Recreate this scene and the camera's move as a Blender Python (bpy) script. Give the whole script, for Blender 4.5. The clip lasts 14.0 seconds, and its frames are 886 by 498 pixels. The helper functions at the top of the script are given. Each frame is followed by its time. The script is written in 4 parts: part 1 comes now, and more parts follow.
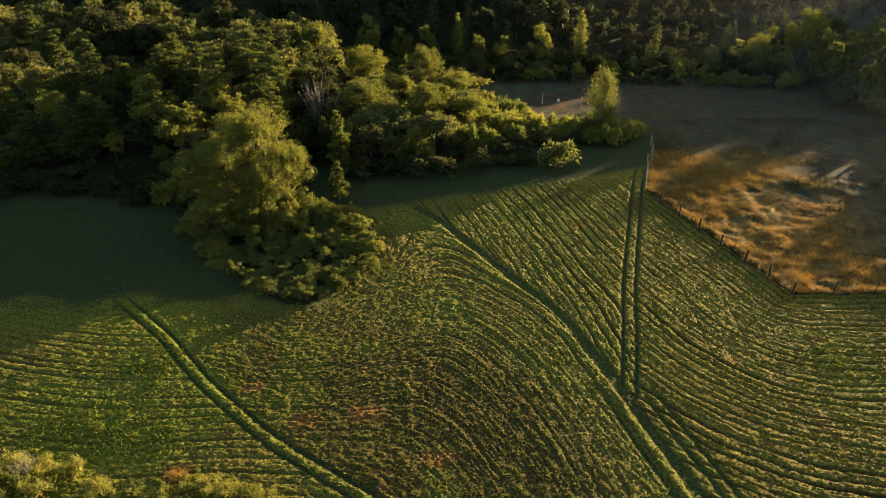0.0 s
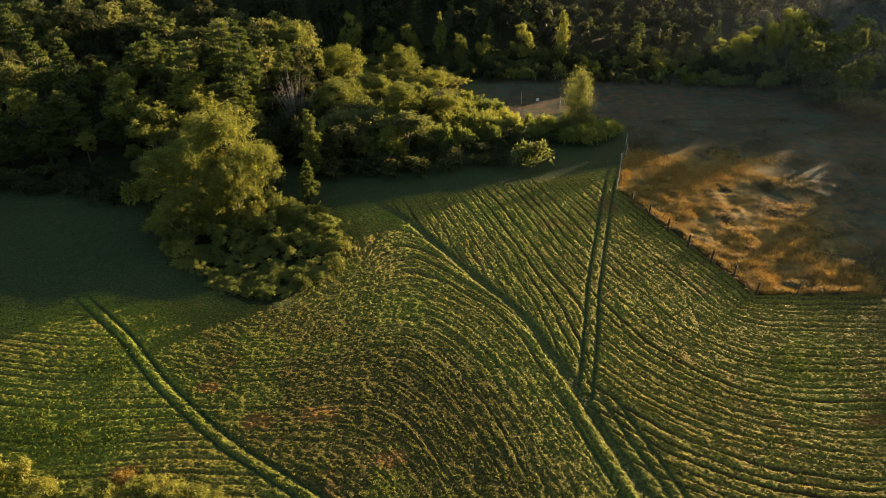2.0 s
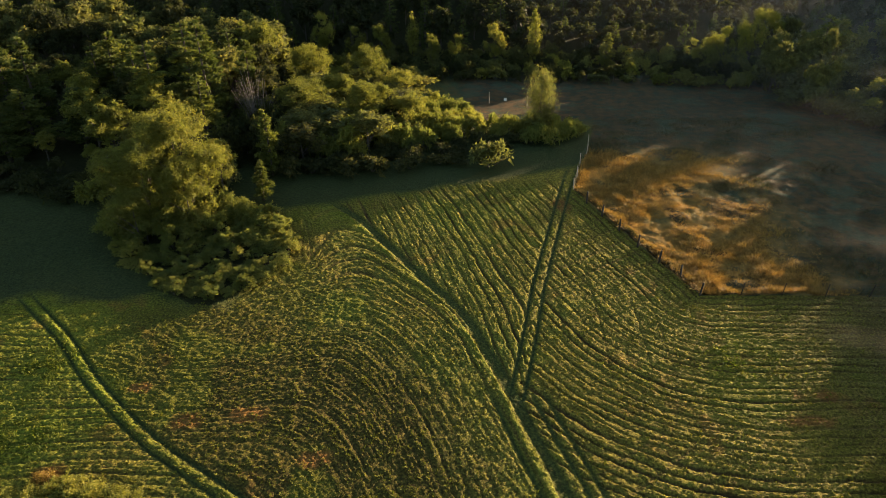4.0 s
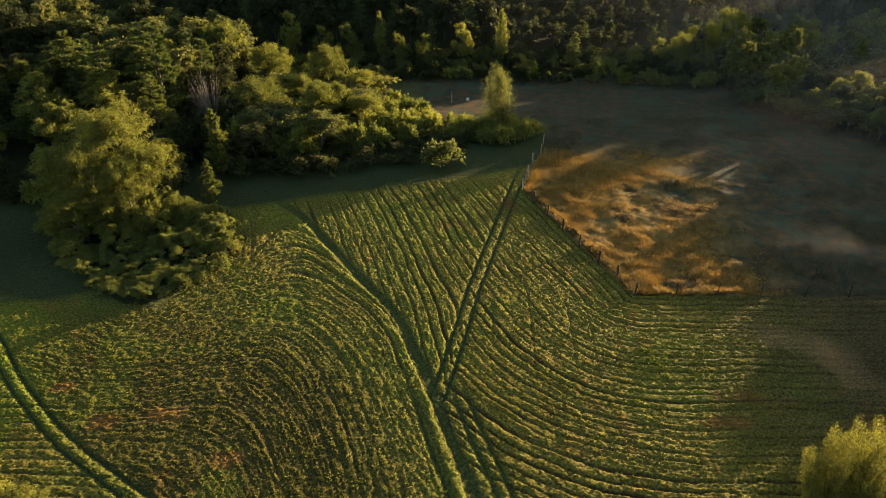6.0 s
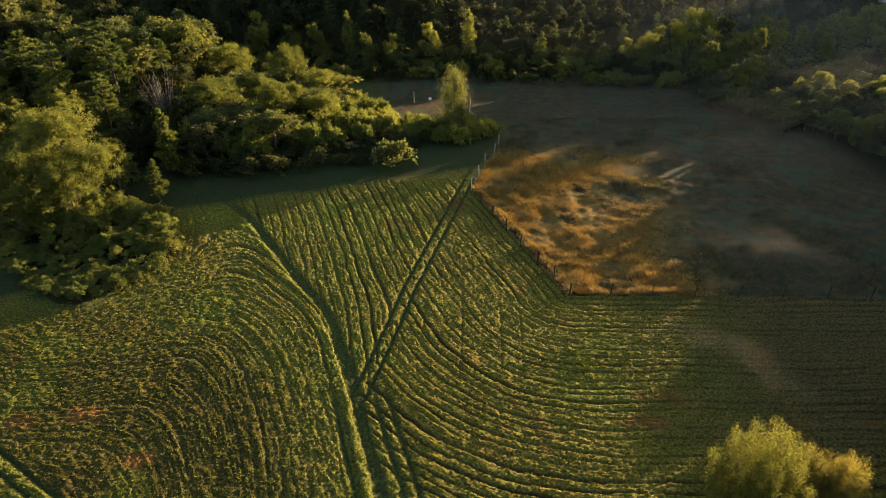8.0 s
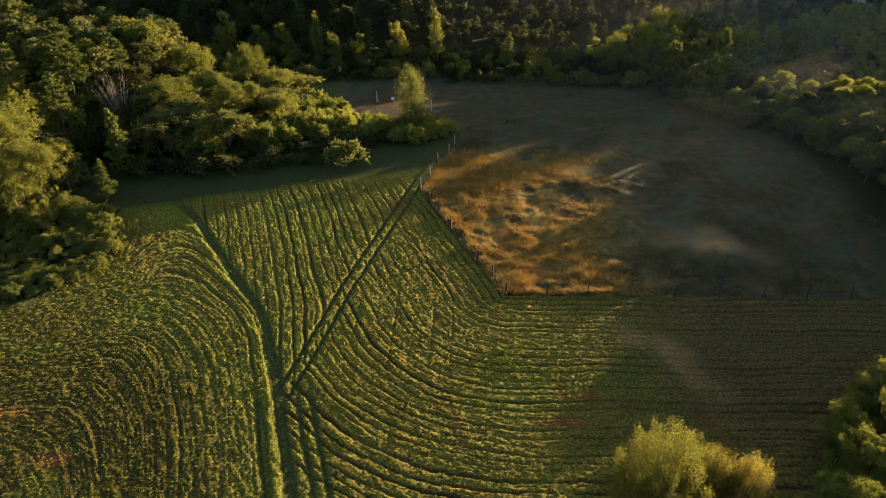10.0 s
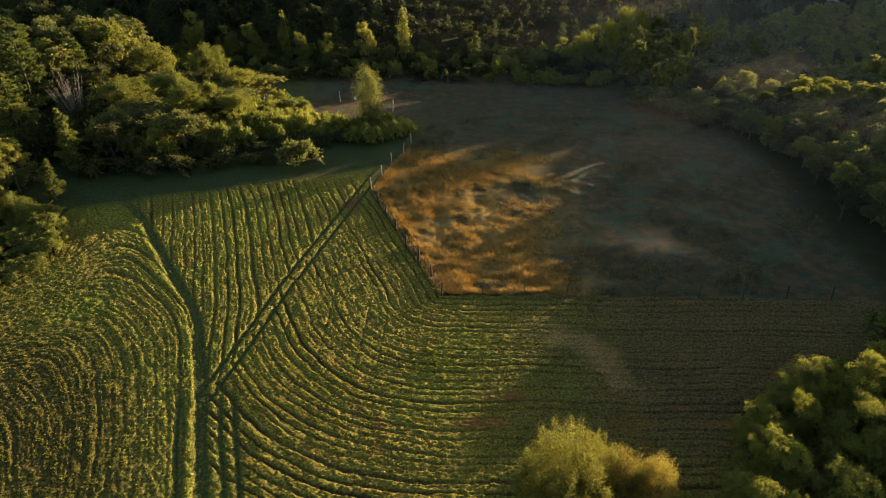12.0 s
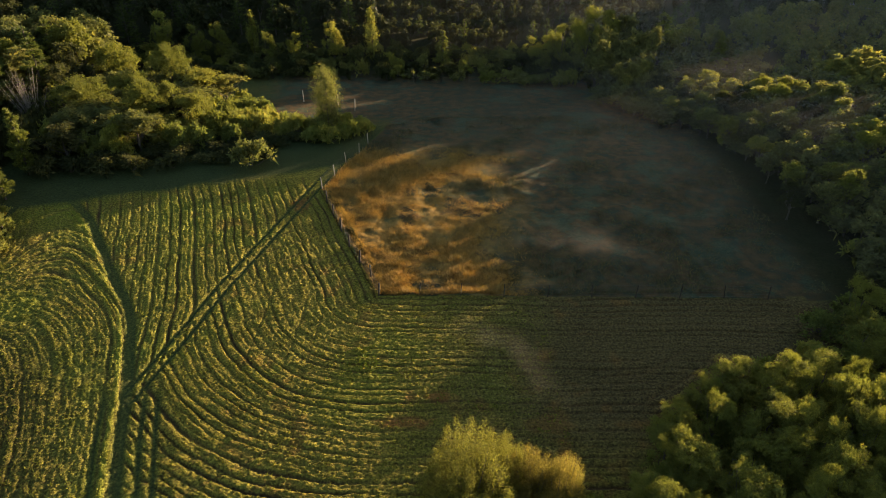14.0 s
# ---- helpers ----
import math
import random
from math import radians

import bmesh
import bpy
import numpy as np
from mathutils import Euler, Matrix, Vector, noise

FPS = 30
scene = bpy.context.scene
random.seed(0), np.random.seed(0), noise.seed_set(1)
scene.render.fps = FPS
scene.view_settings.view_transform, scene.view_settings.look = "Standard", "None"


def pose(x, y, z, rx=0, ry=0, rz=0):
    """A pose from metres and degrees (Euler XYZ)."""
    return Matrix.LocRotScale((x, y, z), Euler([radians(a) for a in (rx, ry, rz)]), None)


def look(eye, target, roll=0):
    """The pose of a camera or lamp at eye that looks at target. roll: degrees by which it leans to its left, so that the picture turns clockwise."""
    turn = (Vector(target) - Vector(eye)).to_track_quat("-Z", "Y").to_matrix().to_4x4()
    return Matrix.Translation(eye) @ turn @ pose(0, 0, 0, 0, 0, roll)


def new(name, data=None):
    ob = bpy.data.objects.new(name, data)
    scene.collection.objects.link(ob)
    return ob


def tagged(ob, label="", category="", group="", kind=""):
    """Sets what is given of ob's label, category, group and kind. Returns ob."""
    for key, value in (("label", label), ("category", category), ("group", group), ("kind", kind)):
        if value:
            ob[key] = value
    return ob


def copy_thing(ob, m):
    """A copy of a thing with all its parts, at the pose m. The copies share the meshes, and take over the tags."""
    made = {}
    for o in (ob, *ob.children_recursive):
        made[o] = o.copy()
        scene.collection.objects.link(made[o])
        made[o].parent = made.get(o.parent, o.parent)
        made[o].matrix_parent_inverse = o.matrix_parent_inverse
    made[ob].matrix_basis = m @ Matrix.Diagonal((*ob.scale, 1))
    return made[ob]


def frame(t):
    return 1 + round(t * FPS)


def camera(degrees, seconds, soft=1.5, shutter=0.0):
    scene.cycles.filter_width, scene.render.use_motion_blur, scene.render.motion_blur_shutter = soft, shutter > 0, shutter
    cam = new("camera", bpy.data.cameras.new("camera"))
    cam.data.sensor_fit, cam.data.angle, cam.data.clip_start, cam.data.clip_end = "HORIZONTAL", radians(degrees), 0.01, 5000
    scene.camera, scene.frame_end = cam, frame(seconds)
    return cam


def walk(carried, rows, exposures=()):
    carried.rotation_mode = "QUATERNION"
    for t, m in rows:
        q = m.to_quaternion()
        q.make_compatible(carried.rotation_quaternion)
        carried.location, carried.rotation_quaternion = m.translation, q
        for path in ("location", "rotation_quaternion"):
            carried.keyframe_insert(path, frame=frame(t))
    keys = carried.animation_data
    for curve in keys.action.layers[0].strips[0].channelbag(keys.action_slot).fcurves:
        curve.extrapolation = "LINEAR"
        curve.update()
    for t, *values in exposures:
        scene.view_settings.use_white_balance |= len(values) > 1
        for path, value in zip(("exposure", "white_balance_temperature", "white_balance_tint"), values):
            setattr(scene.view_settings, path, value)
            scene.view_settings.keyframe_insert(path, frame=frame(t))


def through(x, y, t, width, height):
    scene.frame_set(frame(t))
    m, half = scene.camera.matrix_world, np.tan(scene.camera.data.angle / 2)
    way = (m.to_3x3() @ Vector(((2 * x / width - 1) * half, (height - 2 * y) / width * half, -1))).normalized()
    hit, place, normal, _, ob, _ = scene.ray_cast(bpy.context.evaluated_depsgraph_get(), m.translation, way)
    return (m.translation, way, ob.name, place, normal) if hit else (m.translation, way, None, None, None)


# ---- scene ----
cam = camera(65.0, 14.0, 0.65)
# seconds, eye x, y, z, pitch, yaw (to the right), roll
PATH = [
    (0.0, -0.04, -0.18, 60.01, -31.76, -0.67, -0.23),
    (0.5, 0.92, -0.12, 60.01, -31.78, -0.67, -0.21),
    (1.0, 2.15, -0.07, 60.0, -31.8, -0.66, -0.19),
    (1.5, 3.66, -0.03, 60.0, -31.82, -0.66, -0.17),
    (2.0, 5.41, 0.01, 60.0, -31.84, -0.66, -0.16),
    (2.5, 7.26, 0.04, 59.99, -31.86, -0.65, -0.14),
    (3.0, 9.3, 0.06, 59.99, -31.87, -0.65, -0.13),
    (5.5, 20.87, 0.1, 59.98, -31.93, -0.66, -0.07),
    (6.0, 23.33, 0.1, 59.98, -31.94, -0.66, -0.06),
    (6.5, 25.75, 0.09, 59.98, -31.95, -0.66, -0.06),
    (7.0, 28.17, 0.08, 59.98, -31.95, -0.66, -0.05),
    (7.5, 30.59, 0.07, 59.98, -31.96, -0.67, -0.05),
    (8.0, 32.94, 0.06, 59.98, -31.97, -0.67, -0.04),
    (10.5, 44.69, -0.01, 59.99, -32.01, -0.71, -0.04),
    (11.0, 47.02, -0.02, 59.99, -32.02, -0.72, -0.04),
    (11.5, 49.35, -0.03, 59.99, -32.03, -0.73, -0.05),
    (12.0, 51.64, -0.03, 60.0, -32.04, -0.74, -0.05),
    (12.5, 53.95, -0.04, 60.0, -32.05, -0.75, -0.06),
    (13.0, 56.24, -0.04, 60.0, -32.07, -0.76, -0.07),
    (13.5, 58.49, -0.03, 60.01, -32.08, -0.77, -0.07),
    (14.0, 60.77, -0.02, 60.01, -32.1, -0.79, -0.08),
]
walk(cam, [(t, pose(x, y, z, 90 + pitch, 0, turn) @ pose(0, 0, 0, 0, 0, roll)) for t, x, y, z, pitch, turn, roll in PATH])

# ---- light ----
SUN_EL, SUN_AZ = 5.2, 38.0          # degrees above the horizon; degrees from +x towards +y
world = bpy.data.worlds.new("sky")
world.use_nodes = True
scene.world = world
wn = world.node_tree.nodes
sky = wn.new("ShaderNodeTexSky")
sky.sky_type, sky.sun_disc = "NISHITA", False
sky.sun_elevation, sky.sun_rotation = radians(SUN_EL), radians(90 - SUN_AZ)
wn["Background"].inputs["Strength"].default_value = 0.082
world.node_tree.links.new(sky.outputs["Color"], wn["Background"].inputs["Color"])
sun_to = Vector((math.cos(radians(SUN_AZ)) * math.cos(radians(SUN_EL)), math.sin(radians(SUN_AZ)) * math.cos(radians(SUN_EL)), math.sin(radians(SUN_EL))))
sun = new("sun", bpy.data.lights.new("sun", "SUN"))
sun.data.energy, sun.data.angle, sun.data.color = 5.1, radians(0.45), (1.0, 0.725, 0.455)
sun.matrix_world = look(Vector((60, 90, 80)) + sun_to * 200, (60, 90, 80))
scene.view_settings.exposure = 2.38

# ---- numbers: noise, curves, relief ----
def hash2(ix, iy, seed):
    n = (ix.astype(np.int64) * 374761393 + iy.astype(np.int64) * 668265263 + seed * 974634541) & 0x7FFFFFFF
    n = ((n ^ (n >> 13)) * 1274126177) & 0x7FFFFFFF
    return ((n ^ (n >> 16)) & 0xFFFF) / 65535.0


def vnoise(x, y, scale, seed=0):
    """Smooth value noise from 0 to 1, one cell being scale metres."""
    u, v = np.asarray(x, float) / scale, np.asarray(y, float) / scale
    iu, iv = np.floor(u), np.floor(v)
    fu, fv = u - iu, v - iv
    fu, fv = fu * fu * (3 - 2 * fu), fv * fv * (3 - 2 * fv)
    a, b = hash2(iu, iv, seed), hash2(iu + 1, iv, seed)
    c, d = hash2(iu, iv + 1, seed), hash2(iu + 1, iv + 1, seed)
    return (a * (1 - fu) + b * fu) * (1 - fv) + (c * (1 - fu) + d * fu) * fv


def fbm(x, y, scale, seed=0, octaves=3):
    total, weight, amp = 0.0, 0.0, 1.0
    for k in range(octaves):
        total, weight = total + amp * vnoise(x, y, scale / 2 ** k, seed + k), weight + amp
        amp *= 0.5
    return total / weight


def step01(a, b, v):
    k = np.clip((np.asarray(v, float) - a) / (b - a), 0, 1)
    return k * k * (3 - 2 * k)


def polyline(points, n):
    """n points along a smooth curve through the given ones."""
    p = [Vector((*q, 0)) for q in points]
    out = []
    for i in range(len(p) - 1):
        a, b, c, d = p[max(i - 1, 0)], p[i], p[i + 1], p[min(i + 2, len(p) - 1)]
        for k in range(n):
            t = k / n
            out.append(0.5 * ((2 * b) + (c - a) * t + (2 * a - 5 * b + 4 * c - d) * t * t + (3 * b - a - 3 * c + d) * t ** 3))
    out.append(p[-1])
    return np.array([(q.x, q.y) for q in out])


def line_distance(x, y, line):
    """Distance to a polyline, and the signed distance (positive on its left)."""
    best, signed = np.full(np.shape(x), 1e9), np.zeros(np.shape(x))
    for (ax, ay), (bx, by) in zip(line[:-1], line[1:]):
        dx, dy = bx - ax, by - ay
        k = np.clip(((x - ax) * dx + (y - ay) * dy) / (dx * dx + dy * dy), 0, 1)
        d = np.hypot(x - ax - k * dx, y - ay - k * dy)
        side = np.sign(dx * (y - ay) - dy * (x - ax))
        near = d < best
        best, signed = np.where(near, d, best), np.where(near, side * d, signed)
    return best, signed


# Tracks of the tractor, the fence and the edge of the thicket, seen from above.
TRACK_MAIN = polyline([(-8.6, 116.5), (-0.2, 107.4), (6.4, 97.0), (12.4, 87.2), (17.4, 79.2), (21.0, 69.2), (23.0, 62.8), (24.9, 55.5), (27.3, 47.4), (30.0, 36.0)], 5)
TRACK_CROSS = polyline([(46.0, 150.0), (44.0, 138.0), (40.9, 126.0), (38.2, 117.5), (35.0, 106.5), (29.4, 87.0), (26.2, 73.4), (23.4, 62.5)], 4)
TRACK_LEFT = polyline([(-50.0, 87.0), (-41.4, 78.8), (-36.2, 73.7), (-30.4, 66.8), (-25.7, 62.0), (-19.0, 55.8), (-13.3, 51.7), (-7.5, 47.7), (2.0, 41.0)], 4)
FENCE = [(46.6, 138.5), (45.2, 133.3), (43.0, 128.4), (41.4, 122.7), (39.6, 117.2), (52.5, 83.0), (130.0, 80.5)]
THICKET_EDGE = polyline([(-110.0, 84.0), (-60.0, 82.0), (-28.0, 82.0), (-18.5, 79.5), (-10.5, 88.0), (-6.5, 92.0), (-7.0, 104.0), (-9.0, 112.0)], 4)


def base_height(x, y):
    """The lie of the land, without furrows."""
    x, y = np.asarray(x, float), np.asarray(y, float)
    z = -3.0 * step01(125, 185, y)
    z = z + np.clip(y - 212, 0, 120) * 0.24 * step01(80, -10, x) + np.clip(y - 330, 0, 500) * 0.02
    # unseen ridge added behind the far wood to keep early sun off the slope
    z = z + 36.0 * step01(288, 335, y) * step01(-40, 40, x) * step01(178, 132, x)
    # unseen hill added to the right, out of view, to shade the back wood
    z = z + 24.0 * step01(264, 302, x) * step01(232, 268, y)
    z = z + 4.0 * step01(-30, -110, x) * step01(112, 150, y)
    z = z + 2.0 * step01(138, 215, x) * step01(225, 190, y) * step01(55, 95, y)
    return z + 0.5 * (fbm(x, y, 45, 5) - 0.5) * step01(40, 10, np.abs(y - 90) - 45 + 0 * x)


def field_core(x, y):
    """For points of the field: furrow depth 0..1, rut 0..1, crest of the track 0..1, whether it is mown at all, and the lie of the cut grass."""
    dm, sm = line_distance(x, y, TRACK_MAIN)
    dc, sc = line_distance(x, y, TRACK_CROSS)
    dl, sl = line_distance(x, y, TRACK_LEFT)
    df, sf = line_distance(x, y, np.array(FENCE))
    dt, st = line_distance(x, y, THICKET_EDGE)
    wob = 0.9 * (fbm(x, y, 9, 21, 2) - 0.5) + 0.3 * (fbm(x, y, 2.4, 27, 2) - 0.5)
    inside = (sf > 0) & ((y > 82) | (x > 52))           # behind the fence
    wedge = (sm > 0) & (sc < 0) & (y > 62)
    right = ((sm > 0) & ~wedge)
    # smooth minimum of the distances to the thicket and to the main track: swaths that round the corner
    k = 9.0
    ring = -k * np.log(np.exp(-dm / k) + np.exp(-dt / k))
    fan = np.minimum(0.965 * x + 0.22 * y + 2.2 * np.sin(y / 23.0), 1e6)
    phase = np.where(right, df + 0.25 * wob, np.where(wedge, 0.75 * fan + 0.25 * dm, ring)) + wob
    corner = (sl < 0) & ~right & ~wedge
    phase = np.where(corner, y + 0.10 * x + 1.3 * np.sin(x / 9.0) + 0.7 * wob, phase)
    pitch = np.where(right, 1.32, np.where(wedge, 1.7, 1.45))
    s = phase / pitch
    s = s + 0.12 * np.sin(2.1 * s + 0.4) + 0.16 * np.sin(0.83 * s)
    off = np.abs(s - np.floor(s) - 0.5) * pitch
    lane = np.floor(s)
    strength = 0.35 + 0.75 * hash2(lane, np.where(right, 7, np.where(wedge, 3, 1)), 11)
    strength = strength * (0.35 + 1.0 * fbm(x, y, 6, 33, 2))
    strength = strength * np.where(right | wedge, 1.0, np.where(corner, 0.75, 0.38 + 0.35 * step01(16, 4, dm)))
    furrow = np.exp(-((off / np.where(wedge, 0.2, 0.19)) ** 2)) * strength
    # a second, fainter set of swaths that crosses the first
    cross = (0.55 * x - 0.83 * y + 3.0 * fbm(x, y, 30, 71, 2)) / 3.6
    cro = np.abs(cross - np.floor(cross) - 0.5) * 3.6
    furrow = np.maximum(furrow, 0.55 * np.exp(-((cro / 0.25) ** 2)) * step01(0.50, 0.66, fbm(x, y, 16, 75, 2)) * right)
    # straight old wheel lines that cross the swaths
    lane2 = x - 0.05 * (y - 80) + 0.25 * np.sin(y / 7.0)
    old = np.abs(lane2 / 2.7 - np.floor(lane2 / 2.7) - 0.5) * 2.7
    old = np.exp(-((old / 0.15) ** 2)) * (0.3 + 0.7 * hash2(np.floor(lane2 / 2.7), np.full(np.shape(x), 5), 13))
    furrow = np.maximum(furrow, 0.75 * old * right * step01(1.0, 0.7, np.hypot((x - 38) / 9.0, (y - 76) / 12.5) + 0.4 * (fbm(x, y, 4, 77, 2) - 0.5)))
    # fine lines of the rake between the furrows
    comb = np.abs(s * 4 - np.floor(s * 4) - 0.5) * pitch / 4
    furrow = np.maximum(furrow, 0.28 * np.exp(-((comb / 0.10) ** 2)) * (0.3 + 0.9 * fbm(x, y, 3.0, 81, 2)))
    rut = np.zeros(np.shape(x))
    for d, gauge, wide in ((dc, 0.88, 0.34), (dl, 0.8, 0.27)):
        rut = np.maximum(rut, np.exp(-(((d - gauge) / wide) ** 2)))
    rut = np.maximum(rut, np.exp(-((dm / 0.72) ** 4)) * (0.75 + 0.25 * step01(0.25, 0.5, dm)))
    rut = np.maximum(rut, 0.12 * np.exp(-((dc / 0.8) ** 4)))
    low = step01(66, 60, y)
    for o in (2.2, -2.6, 3.8):
        rut = np.maximum(rut, 0.9 * low * np.exp(-(((sm - o) / 0.36) ** 2)))
    crest = np.maximum(0.3 * np.exp(-((dc / 0.25) ** 2)), np.exp(-((dl / 0.42) ** 2)))
    crest = np.maximum(crest, np.maximum(np.exp(-(((sm + 1.35) / 0.3) ** 2)), 0.6 * np.exp(-(((sm + 2.3) / 0.22) ** 2))))
    # mowing ends near the shadow's edge; the darker colour beyond deepens the shade
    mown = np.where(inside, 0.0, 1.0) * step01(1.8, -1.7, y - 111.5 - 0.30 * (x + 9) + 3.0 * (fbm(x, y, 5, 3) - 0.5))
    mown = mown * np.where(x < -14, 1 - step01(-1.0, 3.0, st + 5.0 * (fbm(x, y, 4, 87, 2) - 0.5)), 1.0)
    # rounded locks of cut grass with creases between them, drawn out along the rows
    along, back = x + 0.8 * y, x - 0.7 * y
    lock = 0.5 * np.abs(2 * vnoise(phase * 1.5, along, 0.62, 83) - 1) + 0.3 * np.abs(2 * vnoise(phase * 1.9, back, 0.46, 85) - 1) + 0.45 * np.abs(2 * vnoise(x, y, 0.38, 44) - 1)
    return furrow * (1 - np.clip(rut, 0, 1)), rut, crest, mown, inside, df, lock


def field_parts(x, y):
    return field_core(x, y)[:6]


def full_height(x, y):
    furrow, rut, crest, mown, inside, df, lock = field_core(x, y)
    near = step01(150, 125, y) * step01(42, 43, y) * step01(122, 120.5, y) * np.maximum(step01(112, 111, x), step01(112, 113.5, x)) * step01(-76, -75, x)
    swell = fbm(x, y, 1.6, 41, 2) - 0.5
    z = mown * (-0.34 * furrow - 0.28 * rut + 0.06 * crest + (0.25 * (lock - 0.5) + 0.08 * swell) * (1 - 0.75 * np.clip(rut, 0, 1)))
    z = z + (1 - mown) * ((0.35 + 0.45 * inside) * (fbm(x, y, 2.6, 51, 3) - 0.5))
    return base_height(x, y) + z * near


def ground_z(x, y):
    return float(base_height(np.array([x]), np.array([y]))[0])


# ---- materials ----
def material(name):
    m = bpy.data.materials.new(name)
    m.use_nodes = True
    t = m.node_tree
    return m, t, t.nodes, t.links, t.nodes["Principled BSDF"]


def noise_node(t, scale, detail=3.0, rough=0.6, vector=None):
    n = t.nodes.new("ShaderNodeTexNoise")
    n.inputs["Scale"].default_value, n.inputs["Detail"].default_value, n.inputs["Roughness"].default_value = scale, detail, rough
    if vector:
        t.links.new(vector, n.inputs["Vector"])
    return n.outputs["Fac"]


def ramp_node(t, fac, stops):
    r = t.nodes.new("ShaderNodeValToRGB")
    while len(r.color_ramp.elements) < len(stops):
        r.color_ramp.elements.new(0.5)
    for e, (at, col) in zip(r.color_ramp.elements, stops):
        e.position, e.color = at, (*col, 1)
    t.links.new(fac, r.inputs["Fac"])
    return r.outputs["Color"]


def mix_node(t, fac, a, b, blend="MIX"):
    m = t.nodes.new("ShaderNodeMix")
    m.data_type, m.blend_type = "RGBA", blend
    for sock, v in ((m.inputs[0], fac), (m.inputs[6], a), (m.inputs[7], b)):
        if hasattr(v, "is_linked"):
            t.links.new(v, sock)
        else:
            sock.default_value = v if isinstance(v, (int, float)) else (*v, 1)
    return m.outputs[2]


def leaf_material(name, stops, through=0.35, rough=0.7, spread=0.5):
    """Leaves: colour varies from tree to tree and from spray to spray; light shines through."""
    m, t, nodes, links, p = material(name)
    geo, info = nodes.new("ShaderNodeNewGeometry"), nodes.new("ShaderNodeObjectInfo")
    mixv = nodes.new("ShaderNodeMath")
    mixv.operation = "MULTIPLY_ADD"
    mixv.inputs[1].default_value = spread
    links.new(geo.outputs["Random Per Island"], mixv.inputs[0])
    scaled = nodes.new("ShaderNodeMath")
    scaled.operation, scaled.inputs[1].default_value = "MULTIPLY", 1 - spread
    links.new(info.outputs["Random"], scaled.inputs[0])
    links.new(scaled.outputs[0], mixv.inputs[2])
    col = ramp_node(t, mixv.outputs[0], stops)
    coord = nodes.new("ShaderNodeTexCoord")
    patch = noise_node(t, 0.35, 2.0, 0.5, coord.outputs["Object"])
    col = mix_node(t, 0.35, col, ramp_node(t, patch, [(0.3, (0.75, 0.85, 0.7)), (0.7, (1.25, 1.15, 1.0))]), "MULTIPLY")
    p.inputs["Roughness"].default_value = rough
    p.inputs["Specular IOR Level"].default_value = 0.1
    links.new(col, p.inputs["Base Color"])
    tr = nodes.new("ShaderNodeBsdfTranslucent")
    links.new(mix_node(t, 1.0, col, (1.5, 1.5, 0.75), "MULTIPLY"), tr.inputs["Color"])
    mx = nodes.new("ShaderNodeMixShader")
    mx.inputs[0].default_value = through
    links.new(p.outputs[0], mx.inputs[1])
    links.new(tr.outputs[0], mx.inputs[2])
    links.new(mx.outputs[0], nodes["Material Output"].inputs["Surface"])
    return m


def bark_material(name, dark, light, scale=6.0):
    m, t, nodes, links, p = material(name)
    coord = nodes.new("ShaderNodeTexCoord")
    links.new(ramp_node(t, noise_node(t, scale, 4, 0.7, coord.outputs["Object"]), [(0.3, dark), (0.7, light)]), p.inputs["Base Color"])
    p.inputs["Roughness"].default_value = 0.9
    bump = nodes.new("ShaderNodeBump")
    bump.inputs["Strength"].default_value, bump.inputs["Distance"].default_value = 0.6, 0.03
    links.new(noise_node(t, scale * 4, 3, 0.7, coord.outputs["Object"]), bump.inputs["Height"])
    links.new(bump.outputs[0], p.inputs["Normal"])
    return m


LEAF_YELLOW = leaf_material("yellow_green_leaves", [(0.0, (0.070, 0.080, 0.023)), (0.5, (0.125, 0.136, 0.036)), (0.92, (0.195, 0.190, 0.048)), (1.0, (0.25, 0.165, 0.042))], 0.45)
LEAF_GREEN = leaf_material("green_leaves", [(0.0, (0.046, 0.060, 0.029)), (0.6, (0.112, 0.120, 0.046)), (1.0, (0.20, 0.182, 0.060))], 0.45)
# deep green, darkened to carry shade: hedge front, left wood and far slope
LEAF_DEEP_SHADE = leaf_material("deep_shade_leaves", [(0.0, (0.02, 0.026, 0.014)), (0.6, (0.040, 0.046, 0.020)), (1.0, (0.085, 0.082, 0.03))], 0.38)
LEAF_SALLOW = leaf_material("grey_green_leaves", [(0.0, (0.050, 0.056, 0.027)), (0.6, (0.105, 0.108, 0.045)), (1.0, (0.16, 0.152, 0.057))], 0.3)
LEAF_WILLOW = leaf_material("pale_gold_leaves", [(0.0, (0.056, 0.056, 0.016)), (0.5, (0.138, 0.138, 0.038)), (1.0, (0.25, 0.225, 0.060))], 0.45)
LEAF_TAWNY = leaf_material("tawny_willow_leaves", [(0.0, (0.060, 0.052, 0.017)), (0.5, (0.145, 0.122, 0.037)), (1.0, (0.24, 0.195, 0.058))], 0.45)
LEAF_BUSH = leaf_material("thicket_leaves", [(0.0, (0.062, 0.086, 0.030)), (0.6, (0.148, 0.160, 0.048)), (1.0, (0.25, 0.228, 0.066))], 0.5)
LEAF_WAYSIDE = leaf_material("sunlit_scrub_leaves", [(0.0, (0.085, 0.095, 0.028)), (0.6, (0.17, 0.175, 0.045)), (1.0, (0.29, 0.26, 0.07))], 0.45)
LEAF_RUST = leaf_material("rusty_leaves", [(0.0, (0.085, 0.055, 0.018)), (0.6, (0.165, 0.11, 0.032)), (1.0, (0.26, 0.17, 0.05))], 0.35)
NEEDLES = leaf_material("pine_needles", [(0.0, (0.036, 0.052, 0.019)), (0.6, (0.080, 0.098, 0.028)), (1.0, (0.135, 0.145, 0.036))], 0.35)
